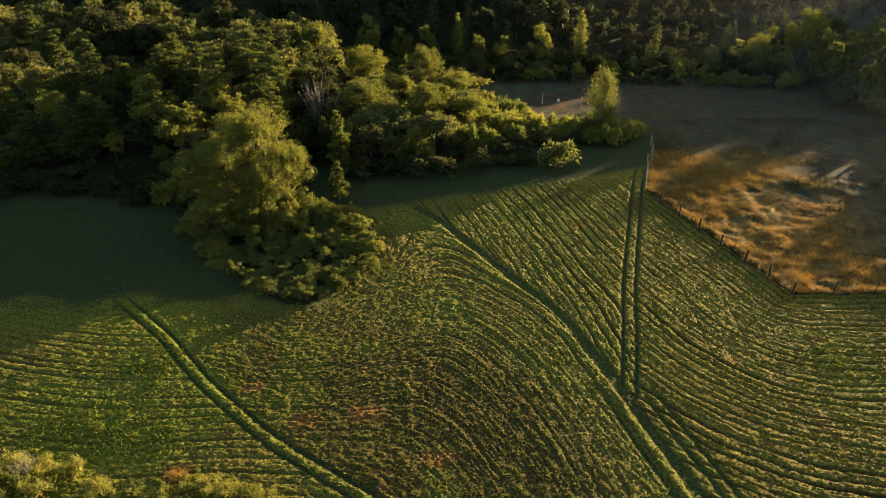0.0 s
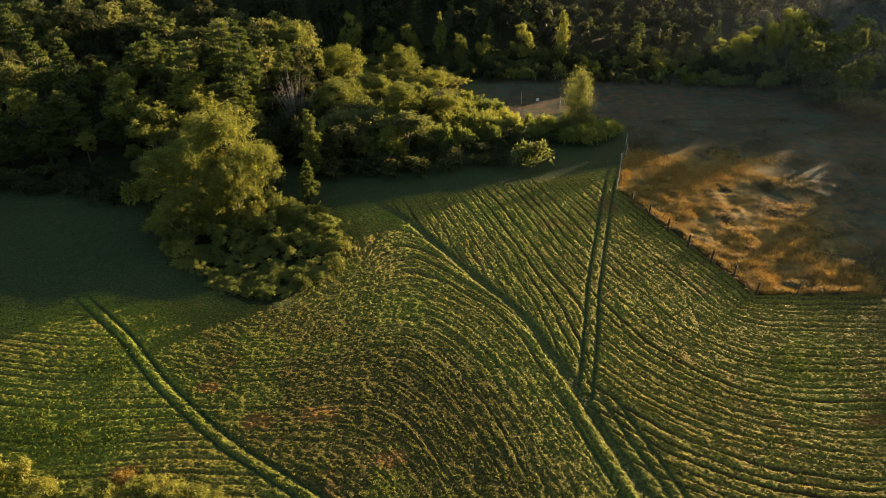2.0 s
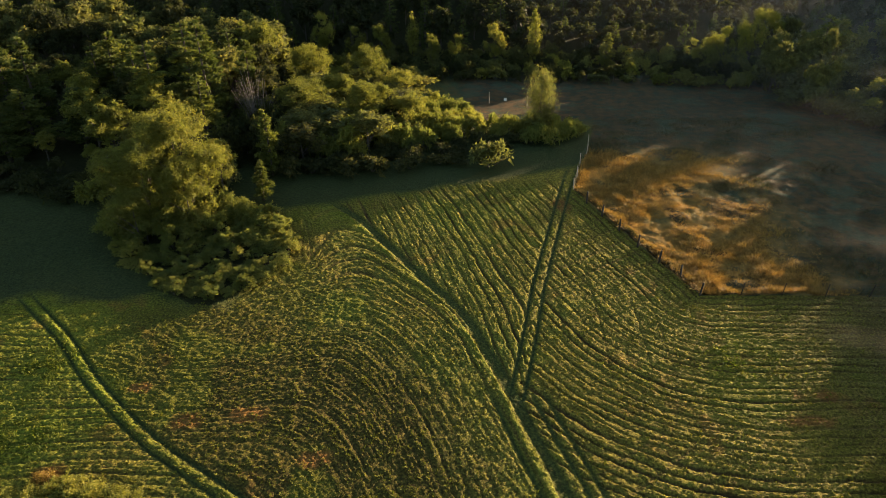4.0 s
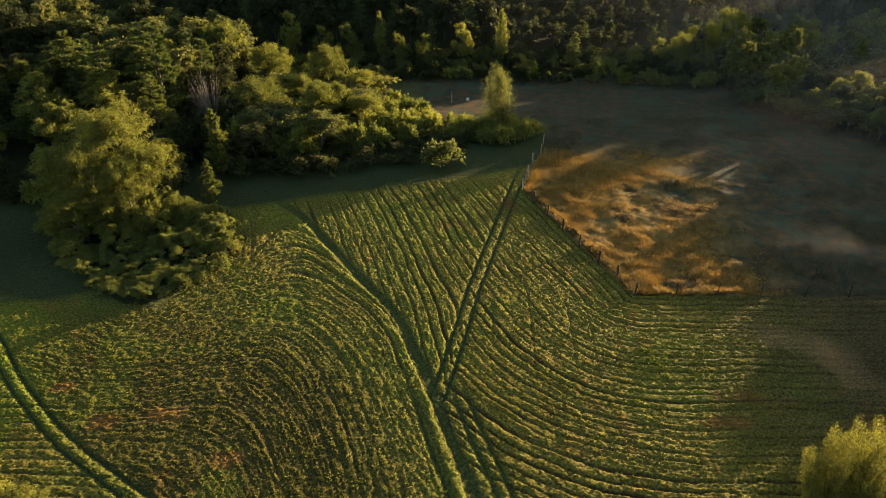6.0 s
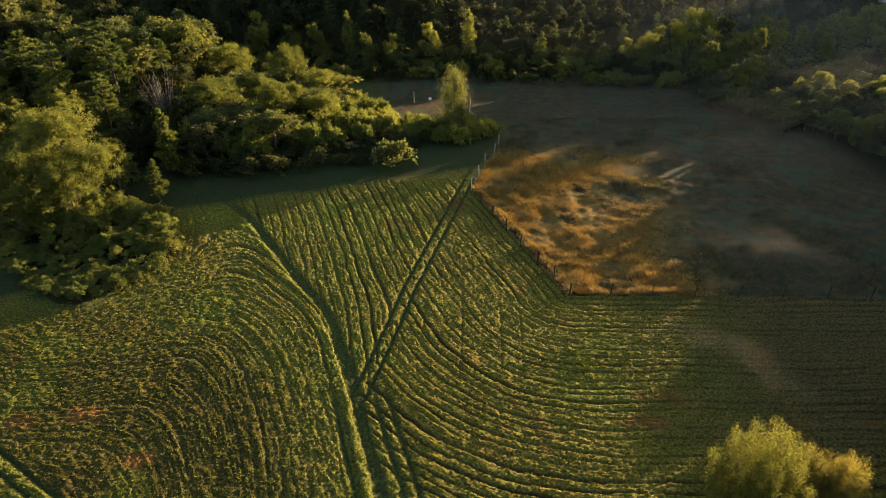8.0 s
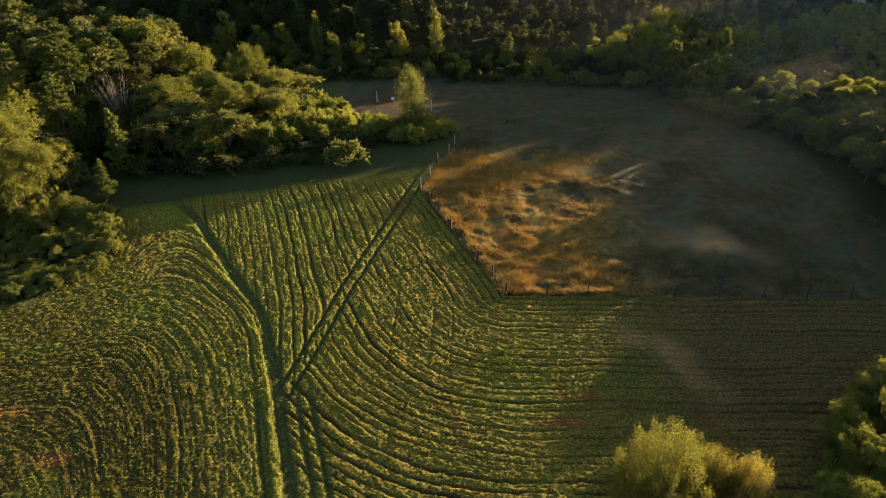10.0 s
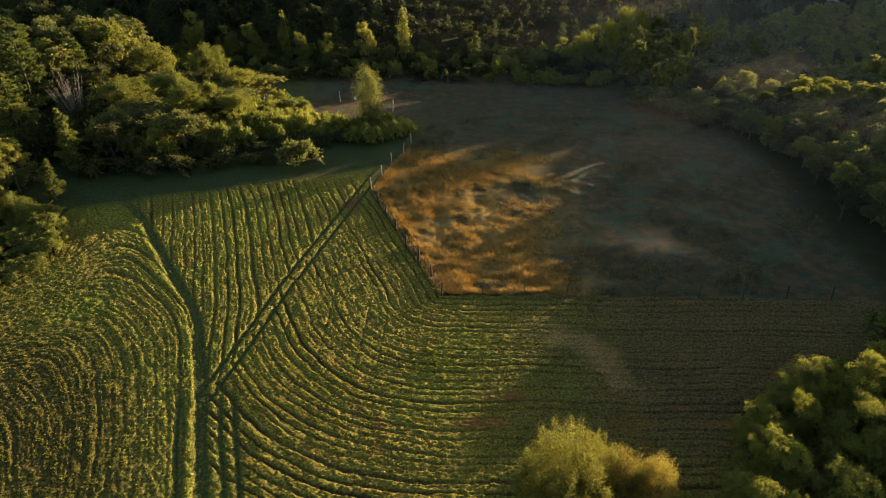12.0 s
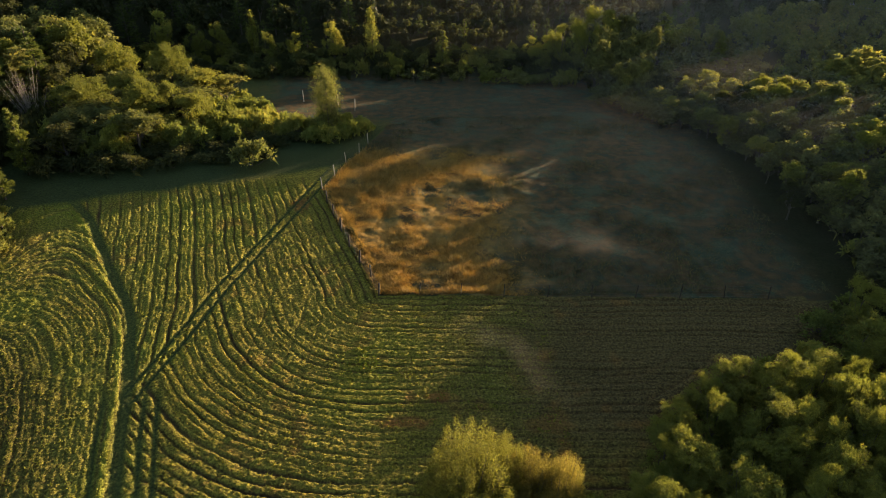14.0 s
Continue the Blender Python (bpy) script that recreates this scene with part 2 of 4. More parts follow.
BARK = bark_material("bark", (0.03, 0.025, 0.02), (0.09, 0.075, 0.06))
BARK_PALE = bark_material("pale_bark", (0.085, 0.075, 0.062), (0.18, 0.16, 0.138))
WOOD_DARK = bark_material("weathered_post", (0.018, 0.013, 0.010), (0.05, 0.036, 0.026))
WOOD_PALE = bark_material("pale_post", (0.20, 0.17, 0.13), (0.40, 0.35, 0.28))

# ---- mesh helpers ----
def mesh_from(name, verts, faces, mat, smooth=False):
    """A mesh from arrays: verts (n, 3); faces: equal-sized rows of indices."""
    verts, faces = np.asarray(verts, np.float32), np.asarray(faces, np.int32)
    me = bpy.data.meshes.new(name)
    me.vertices.add(len(verts))
    me.vertices.foreach_set("co", verts.ravel())
    size = faces.shape[1]
    me.loops.add(faces.size)
    me.loops.foreach_set("vertex_index", faces.ravel())
    me.polygons.add(len(faces))
    me.polygons.foreach_set("loop_start", np.arange(len(faces), dtype=np.int32) * size)
    if smooth:
        me.polygons.foreach_set("use_smooth", np.ones(len(faces), bool))
    me.update(calc_edges=True)
    me.materials.append(mat)
    return me


def tube(points, radii, sides=6):
    """A tapered tube along points: verts, quads."""
    verts, faces = [], []
    for i, (p, r) in enumerate(zip(points, radii)):
        p = Vector(p)
        a = Vector(points[max(i - 1, 0)])
        b = Vector(points[min(i + 1, len(points) - 1)])
        q = (b - a).to_track_quat("Z", "Y")
        for k in range(sides):
            w = 2 * math.pi * k / sides
            verts.append(tuple(p + q @ Vector((math.cos(w) * r, math.sin(w) * r, 0))))
    for i in range(len(points) - 1):
        for k in range(sides):
            faces.append((i * sides + k, i * sides + (k + 1) % sides, (i + 1) * sides + (k + 1) % sides, (i + 1) * sides + k))
    return verts, faces


def join(parts):
    verts, faces, n = [], [], 0
    for v, f in parts:
        verts.append(np.asarray(v, float))
        faces.append(np.asarray(f, int) + n)
        n += len(v)
    return np.concatenate(verts), np.concatenate(faces)


def sprays(rng, at, out, length, width, droop=0.25):
    """Leaf sprays: one pointed leaf at each place, turned roughly along out."""
    n = len(at)
    d = out + rng.normal(0, 0.55, (n, 3))
    d /= np.linalg.norm(d, axis=1)[:, None] + 1e-9
    up = rng.normal(0, 1, (n, 3)) + np.array((0, 0, 0.9))
    side = np.cross(d, up)
    side /= np.linalg.norm(side, axis=1)[:, None] + 1e-9
    ln = (length * rng.uniform(0.6, 1.4, n))[:, None]
    wd = (width * rng.uniform(0.6, 1.4, n))[:, None]
    tip = at + d * ln - np.array((0, 0, 1.0)) * ln * droop
    verts = np.stack([at + side * wd * 0.55, at - side * wd * 0.55, tip], 1).reshape(-1, 3)
    return verts, np.arange(3 * n).reshape(-1, 3)


def sphere_dirs(rng, n):
    d = rng.normal(0, 1, (n, 3))
    return d / np.linalg.norm(d, axis=1)[:, None]


def clump_leaves(rng, centres, radii, total, length, width, flat=0.75, droop=0.25, low=-0.35):
    """Leaf sprays spread over the outer shells of many clumps."""
    share = radii ** 2 / (radii ** 2).sum()
    pick = rng.choice(len(centres), total, p=share)
    d = sphere_dirs(rng, total)
    d[:, 2] = np.where(d[:, 2] < low, -d[:, 2], d[:, 2])
    r = radii[pick] * (0.35 + 1.05 * rng.uniform(0, 1, total) ** 1.25)
    at = centres[pick] + d * r[:, None] * np.array((1, 1, flat))
    # large inner leaves added in each clump's heart to keep the light out
    core = max(len(centres), total // 8)
    pc = rng.choice(len(centres), core, p=share)
    dc = sphere_dirs(rng, core)
    ac = centres[pc] + dc * (radii[pc] * rng.uniform(0.05, 0.5, core))[:, None] * np.array((1, 1, flat)) - np.array((0, 0, 0.12)) * radii[pc][:, None]
    return join([sprays(rng, at, d, length, width, droop), sprays(rng, ac, dc, length * 1.9, width * 2.4, droop)])


def part(name, mesh, parent, label=""):
    ob = new(name, mesh)
    ob.parent = parent
    return tagged(ob, label)


# ---- trees ----
def limb_set(rng, start, ends, r0):
    out = []
    for e in ends:
        s = Vector(start) + Vector((0, 0, rng.uniform(-0.12, 0.12) * e[2]))
        mid = s.lerp(Vector(e), 0.5) + Vector((rng.normal(0, 0.25), rng.normal(0, 0.25), rng.normal(0.25, 0.2)))
        out.append(tube([s, mid, e], [r0, r0 * 0.6, r0 * 0.2], 5))
    return out


def broadleaf(seed, h, r, clumps, leaves, size, mat, base=0.22, lean=0.0, limbs=9, skirt=False, airy=False):
    """A broad crown of separate boughs on a forked trunk. Returns the trunk's and the crown's mesh."""
    rng = np.random.default_rng(seed)
    mid = h * (base + (1 - base) * 0.5)
    half = h * (1 - base) * 0.5
    clumps = int(clumps * 2.0)
    # a few great boughs of unequal reach, each carrying its own clumps, with gaps between them
    n = max(6, int(round(clumps ** 0.5 * (2.0 if airy else 1.0))))
    d = sphere_dirs(rng, n)
    if not skirt:
        d[:, 2] = np.where(d[:, 2] < -0.5, -d[:, 2], d[:, 2])
    d[0] = (rng.normal(0, 0.12), rng.normal(0, 0.12), 1.0)
    bough = d * rng.uniform(*((0.35, 0.92) if airy else (0.36, 0.66)), n)[:, None] * np.array((r, r, half)) + np.array((lean * r, 0, mid))
    size_of = r * rng.uniform(*((0.13, 0.27) if airy else (0.36, 0.58)), n)
    pick = rng.choice(n, clumps, p=size_of ** 2 / (size_of ** 2).sum())
    e = sphere_dirs(rng, clumps)
    e[:, 2] = np.where(e[:, 2] < -0.3, -e[:, 2], e[:, 2])
    cent = bough[pick] + e * (size_of[pick] * rng.uniform(0.25, 1.05, clumps) ** 0.5)[:, None] * np.array((1, 1, 1.9 if airy else 1.2))
    cent[:, 2] = np.clip(cent[:, 2], h * base * 0.8 + 0.3, h)
    rad = rng.uniform(0.05, 0.16, clumps) * r + 0.14
    verts, faces = clump_leaves(rng, cent, rad, leaves, size, size * 0.62)
    crown = mesh_from("crown", verts, faces, mat)
    top = mid + 0.35 * half
    tp = [(0, 0, -0.4), (rng.normal(0, 0.1), rng.normal(0, 0.1), h * base), (lean * r * 0.5 + rng.normal(0, 0.2), rng.normal(0, 0.2), mid), (lean * r, 0, top)]
    parts = [tube(tp, [h * 0.020 + 0.06, h * 0.016 + 0.04, h * 0.010, 0.03], 7)]
    upper = cent[cent[:, 2] > mid]
    far = upper[np.argsort(-np.linalg.norm(upper[:, :2], axis=1))][:limbs]
    parts += limb_set(rng, (0, 0, h * base + 0.1 * h), [tuple(c) for c in far], h * 0.0045 + 0.015)
    trunk = mesh_from("trunk", *join(parts), BARK, True)
    return trunk, crown


def shrub(seed, h, r, clumps, leaves, size, mat):
    """A many-stemmed bush, leafy to the ground, with shoots that stand out."""
    rng = np.random.default_rng(seed)
    w = rng.uniform(0, 2 * math.pi, clumps)
    k = rng.uniform(0, 1, clumps) ** 0.6
    dome = np.sqrt(np.clip(1 - k ** 2, 0, 1)) * (0.75 + 0.3 * np.sin(2 * w + rng.uniform(0, 6)))
    cz = h * (0.14 + 0.70 * dome * rng.uniform(0.45, 1.0, clumps))
    cent = np.stack([np.cos(w) * k * r, np.sin(w) * k * r, cz], 1)
    rad = rng.uniform(0.14, 0.28, clumps) * r + 0.15
    verts, faces = clump_leaves(rng, cent, rad, int(leaves * 0.85), size, size * 0.6, 0.8)
    shoots = []
    for c in cent[rng.choice(clumps, min(clumps, 22), replace=False)]:
        reach = np.array((rng.normal(0, 0.45), rng.normal(0, 0.45), 0.9)) * rng.uniform(0.18, 0.36) * h
        u = rng.uniform(0, 1, max(8, leaves // 90))[:, None]
        arch = c + reach * u
        arch[:, 2] -= 0.35 * reach[2] * u[:, 0] ** 3
        shoots.append(arch + rng.normal(0, 0.05 * h * 0.3, arch.shape))
    at = np.concatenate(shoots)
    v2, f2 = sprays(rng, at, np.tile((0, 0, 0.6), (len(at), 1)), size, size * 0.5, 0.1)
    crown = mesh_from("crown", *join([(verts, faces), (v2, f2)]), mat)
    parts = []
    for c in cent[:6]:
        parts.append(tube([(rng.normal(0, 0.15), rng.normal(0, 0.15), -0.3), tuple(c * np.array((0.6, 0.6, 0.5))), tuple(c)], [0.07, 0.045, 0.015], 5))
    trunk = mesh_from("trunk", *join(parts), BARK, True)
    return trunk, crown


def pine(seed, h, r, leaves, mat=None, narrow=1.0, size=0.62):
    """A tall pine: whorls of long, nearly level boughs with tufts of needles."""
    rng = np.random.default_rng(seed)
    at, out, parts = [], [], [tube([(0, 0, -0.4), (0.1, 0, h * 0.4), (0, 0.1, h * 0.75), (0, 0, h)], [h * 0.018 + 0.05, h * 0.013, h * 0.007, 0.02], 7)]
    z = h * 0.14
    boughs = []
    while z < h * 0.97:
        k = (z / h)
        reach = r * narrow * (1.05 - k) ** 0.75 * (0.75 if k < 0.3 else 1.0)
        for b in range(int(rng.integers(4, 7))):
            w = rng.uniform(0, 2 * math.pi)
            ln = reach * rng.uniform(0.55, 1.15)
            boughs.append((z + rng.normal(0, 0.15), w, ln))
        z += h * rng.uniform(0.045, 0.075)
    total = sum(b[2] + 0.4 for b in boughs)
    for z, w, ln in boughs:
        tip = np.array((math.cos(w) * ln, math.sin(w) * ln, z + ln * rng.uniform(-0.05, 0.22)))
        parts.append(tube([(0, 0, z), tuple((np.array((0, 0, z)) + tip) / 2 - np.array((0, 0, 0.04 * ln))), tuple(tip)], [0.05, 0.03, 0.01], 4))
        n = max(5, int(leaves * (ln + 0.4) / total))
        u = rng.uniform(0.25, 1.05, n)
        side = np.array((-math.sin(w), math.cos(w), 0))
        spread = rng.normal(0, 0.20, n) * ln * (1.15 - 0.7 * u)
        p = np.array((0, 0, z)) + (tip - np.array((0, 0, z))) * u[:, None] + side * spread[:, None]
        p[:, 2] += rng.normal(0.05, 0.12, n)
        at.append(p)
        out.append(np.tile(tip - np.array((0, 0, z)), (n, 1)) / ln * 0.8 + side * np.sign(spread)[:, None] * 0.5 + np.array((0, 0, 0.35)))
    at, out = np.concatenate(at), np.concatenate(out)
    verts, faces = sprays(rng, at, out, size, size * 0.42, 0.05)
    crown = mesh_from("crown", verts, faces, mat or NEEDLES)
    return mesh_from("trunk", *join(parts), BARK, True), crown


def column_tree(seed, h, r, leaves, size, mat):
    """A slender, upright tree such as a young poplar."""
    rng = np.random.default_rng(seed)
    n = 34
    z = np.linspace(0.12, 0.97, n) * h
    prof = r * (0.45 + 0.65 * np.sin(np.pi * np.clip(z / h, 0, 1) ** 0.8)) * rng.uniform(0.6, 1.2, n)
    w = rng.uniform(0, 2 * math.pi, n)
    cent = np.stack([np.cos(w) * prof * 0.55, np.sin(w) * prof * 0.55, z], 1)
    verts, faces = clump_leaves(rng, cent, prof * 0.55 + 0.15, leaves, size, size * 0.6, 1.5)
    parts = [tube([(0, 0, -0.4), (0.1, 0, h * 0.5), (0, 0, h * 0.97)], [0.16, 0.1, 0.02], 6)]
    parts += limb_set(rng, (0, 0, h * 0.35), [tuple(c) for c in cent[8::5]], 0.05)
    return mesh_from("trunk", *join(parts), BARK, True), mesh_from("crown", verts, faces, mat)


def plume_bush(seed, h, r, leaves, size, mat):
    """A feathery, upright bush: many steep stems, each a plume of narrow leaves."""
    rng = np.random.default_rng(seed)
    n = 90
    w, k = rng.uniform(0, 2 * math.pi, n), rng.uniform(0, 1, n) ** 0.5
    lobes = 0.86 + 0.14 * np.sin(3 * w + rng.uniform(0, 6)) * np.cos(2 * w + rng.uniform(0, 6))
    top = np.stack([np.cos(w) * k * r * lobes, np.sin(w) * k * r * lobes, h * np.sqrt(1.0 - 0.82 * k ** 2) * lobes * rng.uniform(0.80, 1.04, n)], 1)
    foot = top * np.array((0.35, 0.35, 0.0)) + np.array((0, 0, -0.3))
    per = leaves // n
    at, out = [], []
    for a, b in zip(foot, top):
        u = rng.uniform(0.10, 1.0, per) ** 0.6
        bend = np.stack([np.sin(u * 2.2)] * 3, 1) * np.array((b[0], b[1], 0)) * 0.25
        p = a + (b - a) * u[:, None] + bend * (1 - u[:, None])
        p += sphere_dirs(rng, per) * ((1.05 - u) * 0.22 * r + 0.45)[:, None] * rng.uniform(0.3, 1, per)[:, None]
        at.append(p)
        out.append(np.tile((b[0] * 0.16, b[1] * 0.16, 0.55), (per, 1)))
    verts, faces = sprays(rng, np.concatenate(at), np.concatenate(out), size, size * 0.34, 0.15)
    parts = [tube([tuple(a), tuple((a + b) / 2), tuple(b)], [0.09, 0.05, 0.012], 5) for a, b in zip(foot[:16], top[:16])]
    return mesh_from("trunk", *join(parts), BARK, True), mesh_from("crown", verts, faces, mat)


def bare_bush(seed, h, r, stems):
    """A dead bush: bare grey stems that fan out and fork."""
    rng = np.random.default_rng(seed)
    parts = []
    for _ in range(stems):
        w, k = rng.uniform(0, 2 * math.pi), rng.uniform(0.1, 1) ** 0.7
        tip = Vector((math.cos(w) * k * r, math.sin(w) * k * r, h * rng.uniform(0.65, 1.0) * (1 - 0.25 * k)))
        mid = Vector((tip.x * 0.45, tip.y * 0.45, tip.z * 0.55))
        parts.append(tube([(tip.x * 0.06, tip.y * 0.06, -0.3), mid, tip], [0.06, 0.036, 0.010], 5))
        for _ in range(3):
            s = mid.lerp(tip, rng.uniform(0, 0.7))
            e = s + Vector((rng.normal(0, 0.5), rng.normal(0, 0.5), rng.uniform(0.6, 1.6)))
            parts.append(tube([s, s.lerp(e, 0.5) + Vector((0.05, 0, 0.05)), e], [0.03, 0.02, 0.008], 4))
    return mesh_from("stems", *join(parts), BARK_PALE, True)


def plant(name, meshes, label, category, group):
    ob = new(name)
    ob.empty_display_size = 0.3
    trunk, crown = meshes
    part("trunk", trunk, ob)
    part("crown", crown, ob)
    return tagged(ob, label, category, group)


class Kind:
    """Some models of one kind of tree. Each is planted once as built, then copied with another turn and size."""

    def __init__(self, name, label, category, group, models):
        self.name, self.label, self.category, self.group = name, label, category, group
        self.models, self.first, self.slot = models, {}, 0

    def at(self, rng, x, y, height, wide=None, model=None):
        i = int(rng.integers(len(self.models))) if model is None else model
        meshes, h = self.models[i]
        s = height / h
        q = s if wide is None else wide
        m = Matrix.Translation((x, y, ground_z(x, y))) @ Matrix.Rotation(rng.uniform(0, 6.283), 4, "Z")
        grow = Matrix.Diagonal((q * rng.uniform(0.92, 1.08), q * rng.uniform(0.92, 1.08), s, 1))
        if i not in self.first:
            self.first[i] = plant(self.name, meshes, self.label, self.category, self.group)
            self.first[i].matrix_basis = m @ grow
            return self.first[i]
        ob = copy_thing(self.first[i], Matrix.Identity(4))
        ob.matrix_basis = m @ grow
        return ob


class Grove:
    """Many distant trees gathered into one mesh."""

    def __init__(self):
        self.verts, self.faces, self.slots, self.n = [], [], [], 0

    def at(self, rng, kind, x, y, height):
        meshes, h = kind.models[int(rng.integers(len(kind.models)))]
        s, w = height / h, rng.uniform(0, 6.283)
        turn = np.array(((math.cos(w), math.sin(w), 0), (-math.sin(w), math.cos(w), 0), (0, 0, 1)))
        for slot, me in enumerate(meshes):
            v = np.empty(len(me.vertices) * 3, np.float32)
            me.vertices.foreach_get("co", v)
            me.calc_loop_triangles()
            f = np.empty(len(me.loop_triangles) * 3, np.int32)
            me.loop_triangles.foreach_get("vertices", f)
            self.verts.append(v.reshape(-1, 3) @ turn * s + np.array((x, y, ground_z(x, y))))
            self.faces.append(f.reshape(-1, 3) + self.n)
            self.slots.append(np.full(len(f) // 3, slot * (1 + kind.slot), np.int32))
            self.n += len(v) // 3

    def made(self, name, mats):
        me = mesh_from(name, np.concatenate(self.verts), np.concatenate(self.faces), mats[0])
        for m in mats[1:]:
            me.materials.append(m)
        me.polygons.foreach_set("material_index", np.concatenate(self.slots))
        return new(name, me)


def in_polygon(x, y, corners):
    """1.0 for the places inside a polygon, 0.0 outside."""
    odd = np.zeros(np.shape(x), bool)
    for (ax, ay), (bx, by) in zip(corners, corners[1:] + corners[:1]):
        if ay != by:
            odd ^= ((ay > y) != (by > y)) & (x < ax + (bx - ax) * (y - ay) / (by - ay))
    return odd * 1.0


def scatter(rng, corners, gap, tries):
    """Places inside a polygon, no two nearer than gap."""
    c = np.array(corners, float)
    lo, hi = c.min(0), c.max(0)
    out = []
    for _ in range(tries):
        p = rng.uniform(lo, hi)
        odd = False
        for (ax, ay), (bx, by) in zip(c, np.roll(c, -1, 0)):
            if (ay > p[1]) != (by > p[1]) and p[0] < (bx - ax) * (p[1] - ay) / (by - ay) + ax:
                odd = not odd
        if odd and all((p[0] - q[0]) ** 2 + (p[1] - q[1]) ** 2 > gap * gap for q in out):
            out.append((float(p[0]), float(p[1])))
    return out

# ---- ground ----
def spaced(stops):
    """Grid lines: (start, step) pairs, each stretch filled at its own step."""
    out = []
    for (a, s), (b, _) in zip(stops[:-1], stops[1:]):
        out.append(np.linspace(a, b, max(1, int(round((b - a) / s))), endpoint=False))
    return np.concatenate(out + [[stops[-1][0]]])


def sheet(gx, gy, hole=None):
    """A grid of quads over the given lines, left open over the hole (x0, x1, y0, y1)."""
    xx, yy = np.meshgrid(gx, gy)
    idx = np.arange(len(gx) * len(gy)).reshape(len(gy), len(gx))
    q = np.stack([idx[:-1, :-1], idx[:-1, 1:], idx[1:, 1:], idx[1:, :-1]], -1).reshape(-1, 4)
    if hole:
        cx = ((gx[:-1] + gx[1:]) / 2)[None, :].repeat(len(gy) - 1, 0).ravel()
        cy = ((gy[:-1] + gy[1:]) / 2)[:, None].repeat(len(gx) - 1, 1).ravel()
        q = q[~((cx > hole[0]) & (cx < hole[1]) & (cy > hole[2]) & (cy < hole[3]))]
    return xx.ravel(), yy.ravel(), q


# fine over the hay field, coarser and coarser outwards to the horizon
ax, ay, aq = sheet(spaced([(-76, 0.30), (-50, 0.165), (70, 0.32), (112, 1)]), spaced([(42, 0.15), (75, 0.2), (122, 1)]))
bx, by, bq = sheet(spaced([(-3000, 500), (-500, 60), (-140, 6), (-76, 2.0), (36, 0.6), (76, 0.6), (112, 1.0), (124, 1.2), (150, 6), (320, 60), (800, 500), (3000, 1)]),
                   spaced([(-1500, 400), (-100, 30), (20, 4), (42, 1.0), (82, 0.6), (122, 0.6), (136, 1.0), (190, 4), (330, 40), (800, 400), (4000, 1)]), (-76, 112, 42, 122))
px, py = np.concatenate([ax, bx]), np.concatenate([ay, by])
quads = np.concatenate([aq, bq + len(ax)])
furrow, rut, crest, mown, inside, _ = field_parts(px, py)
pz = full_height(px, py)


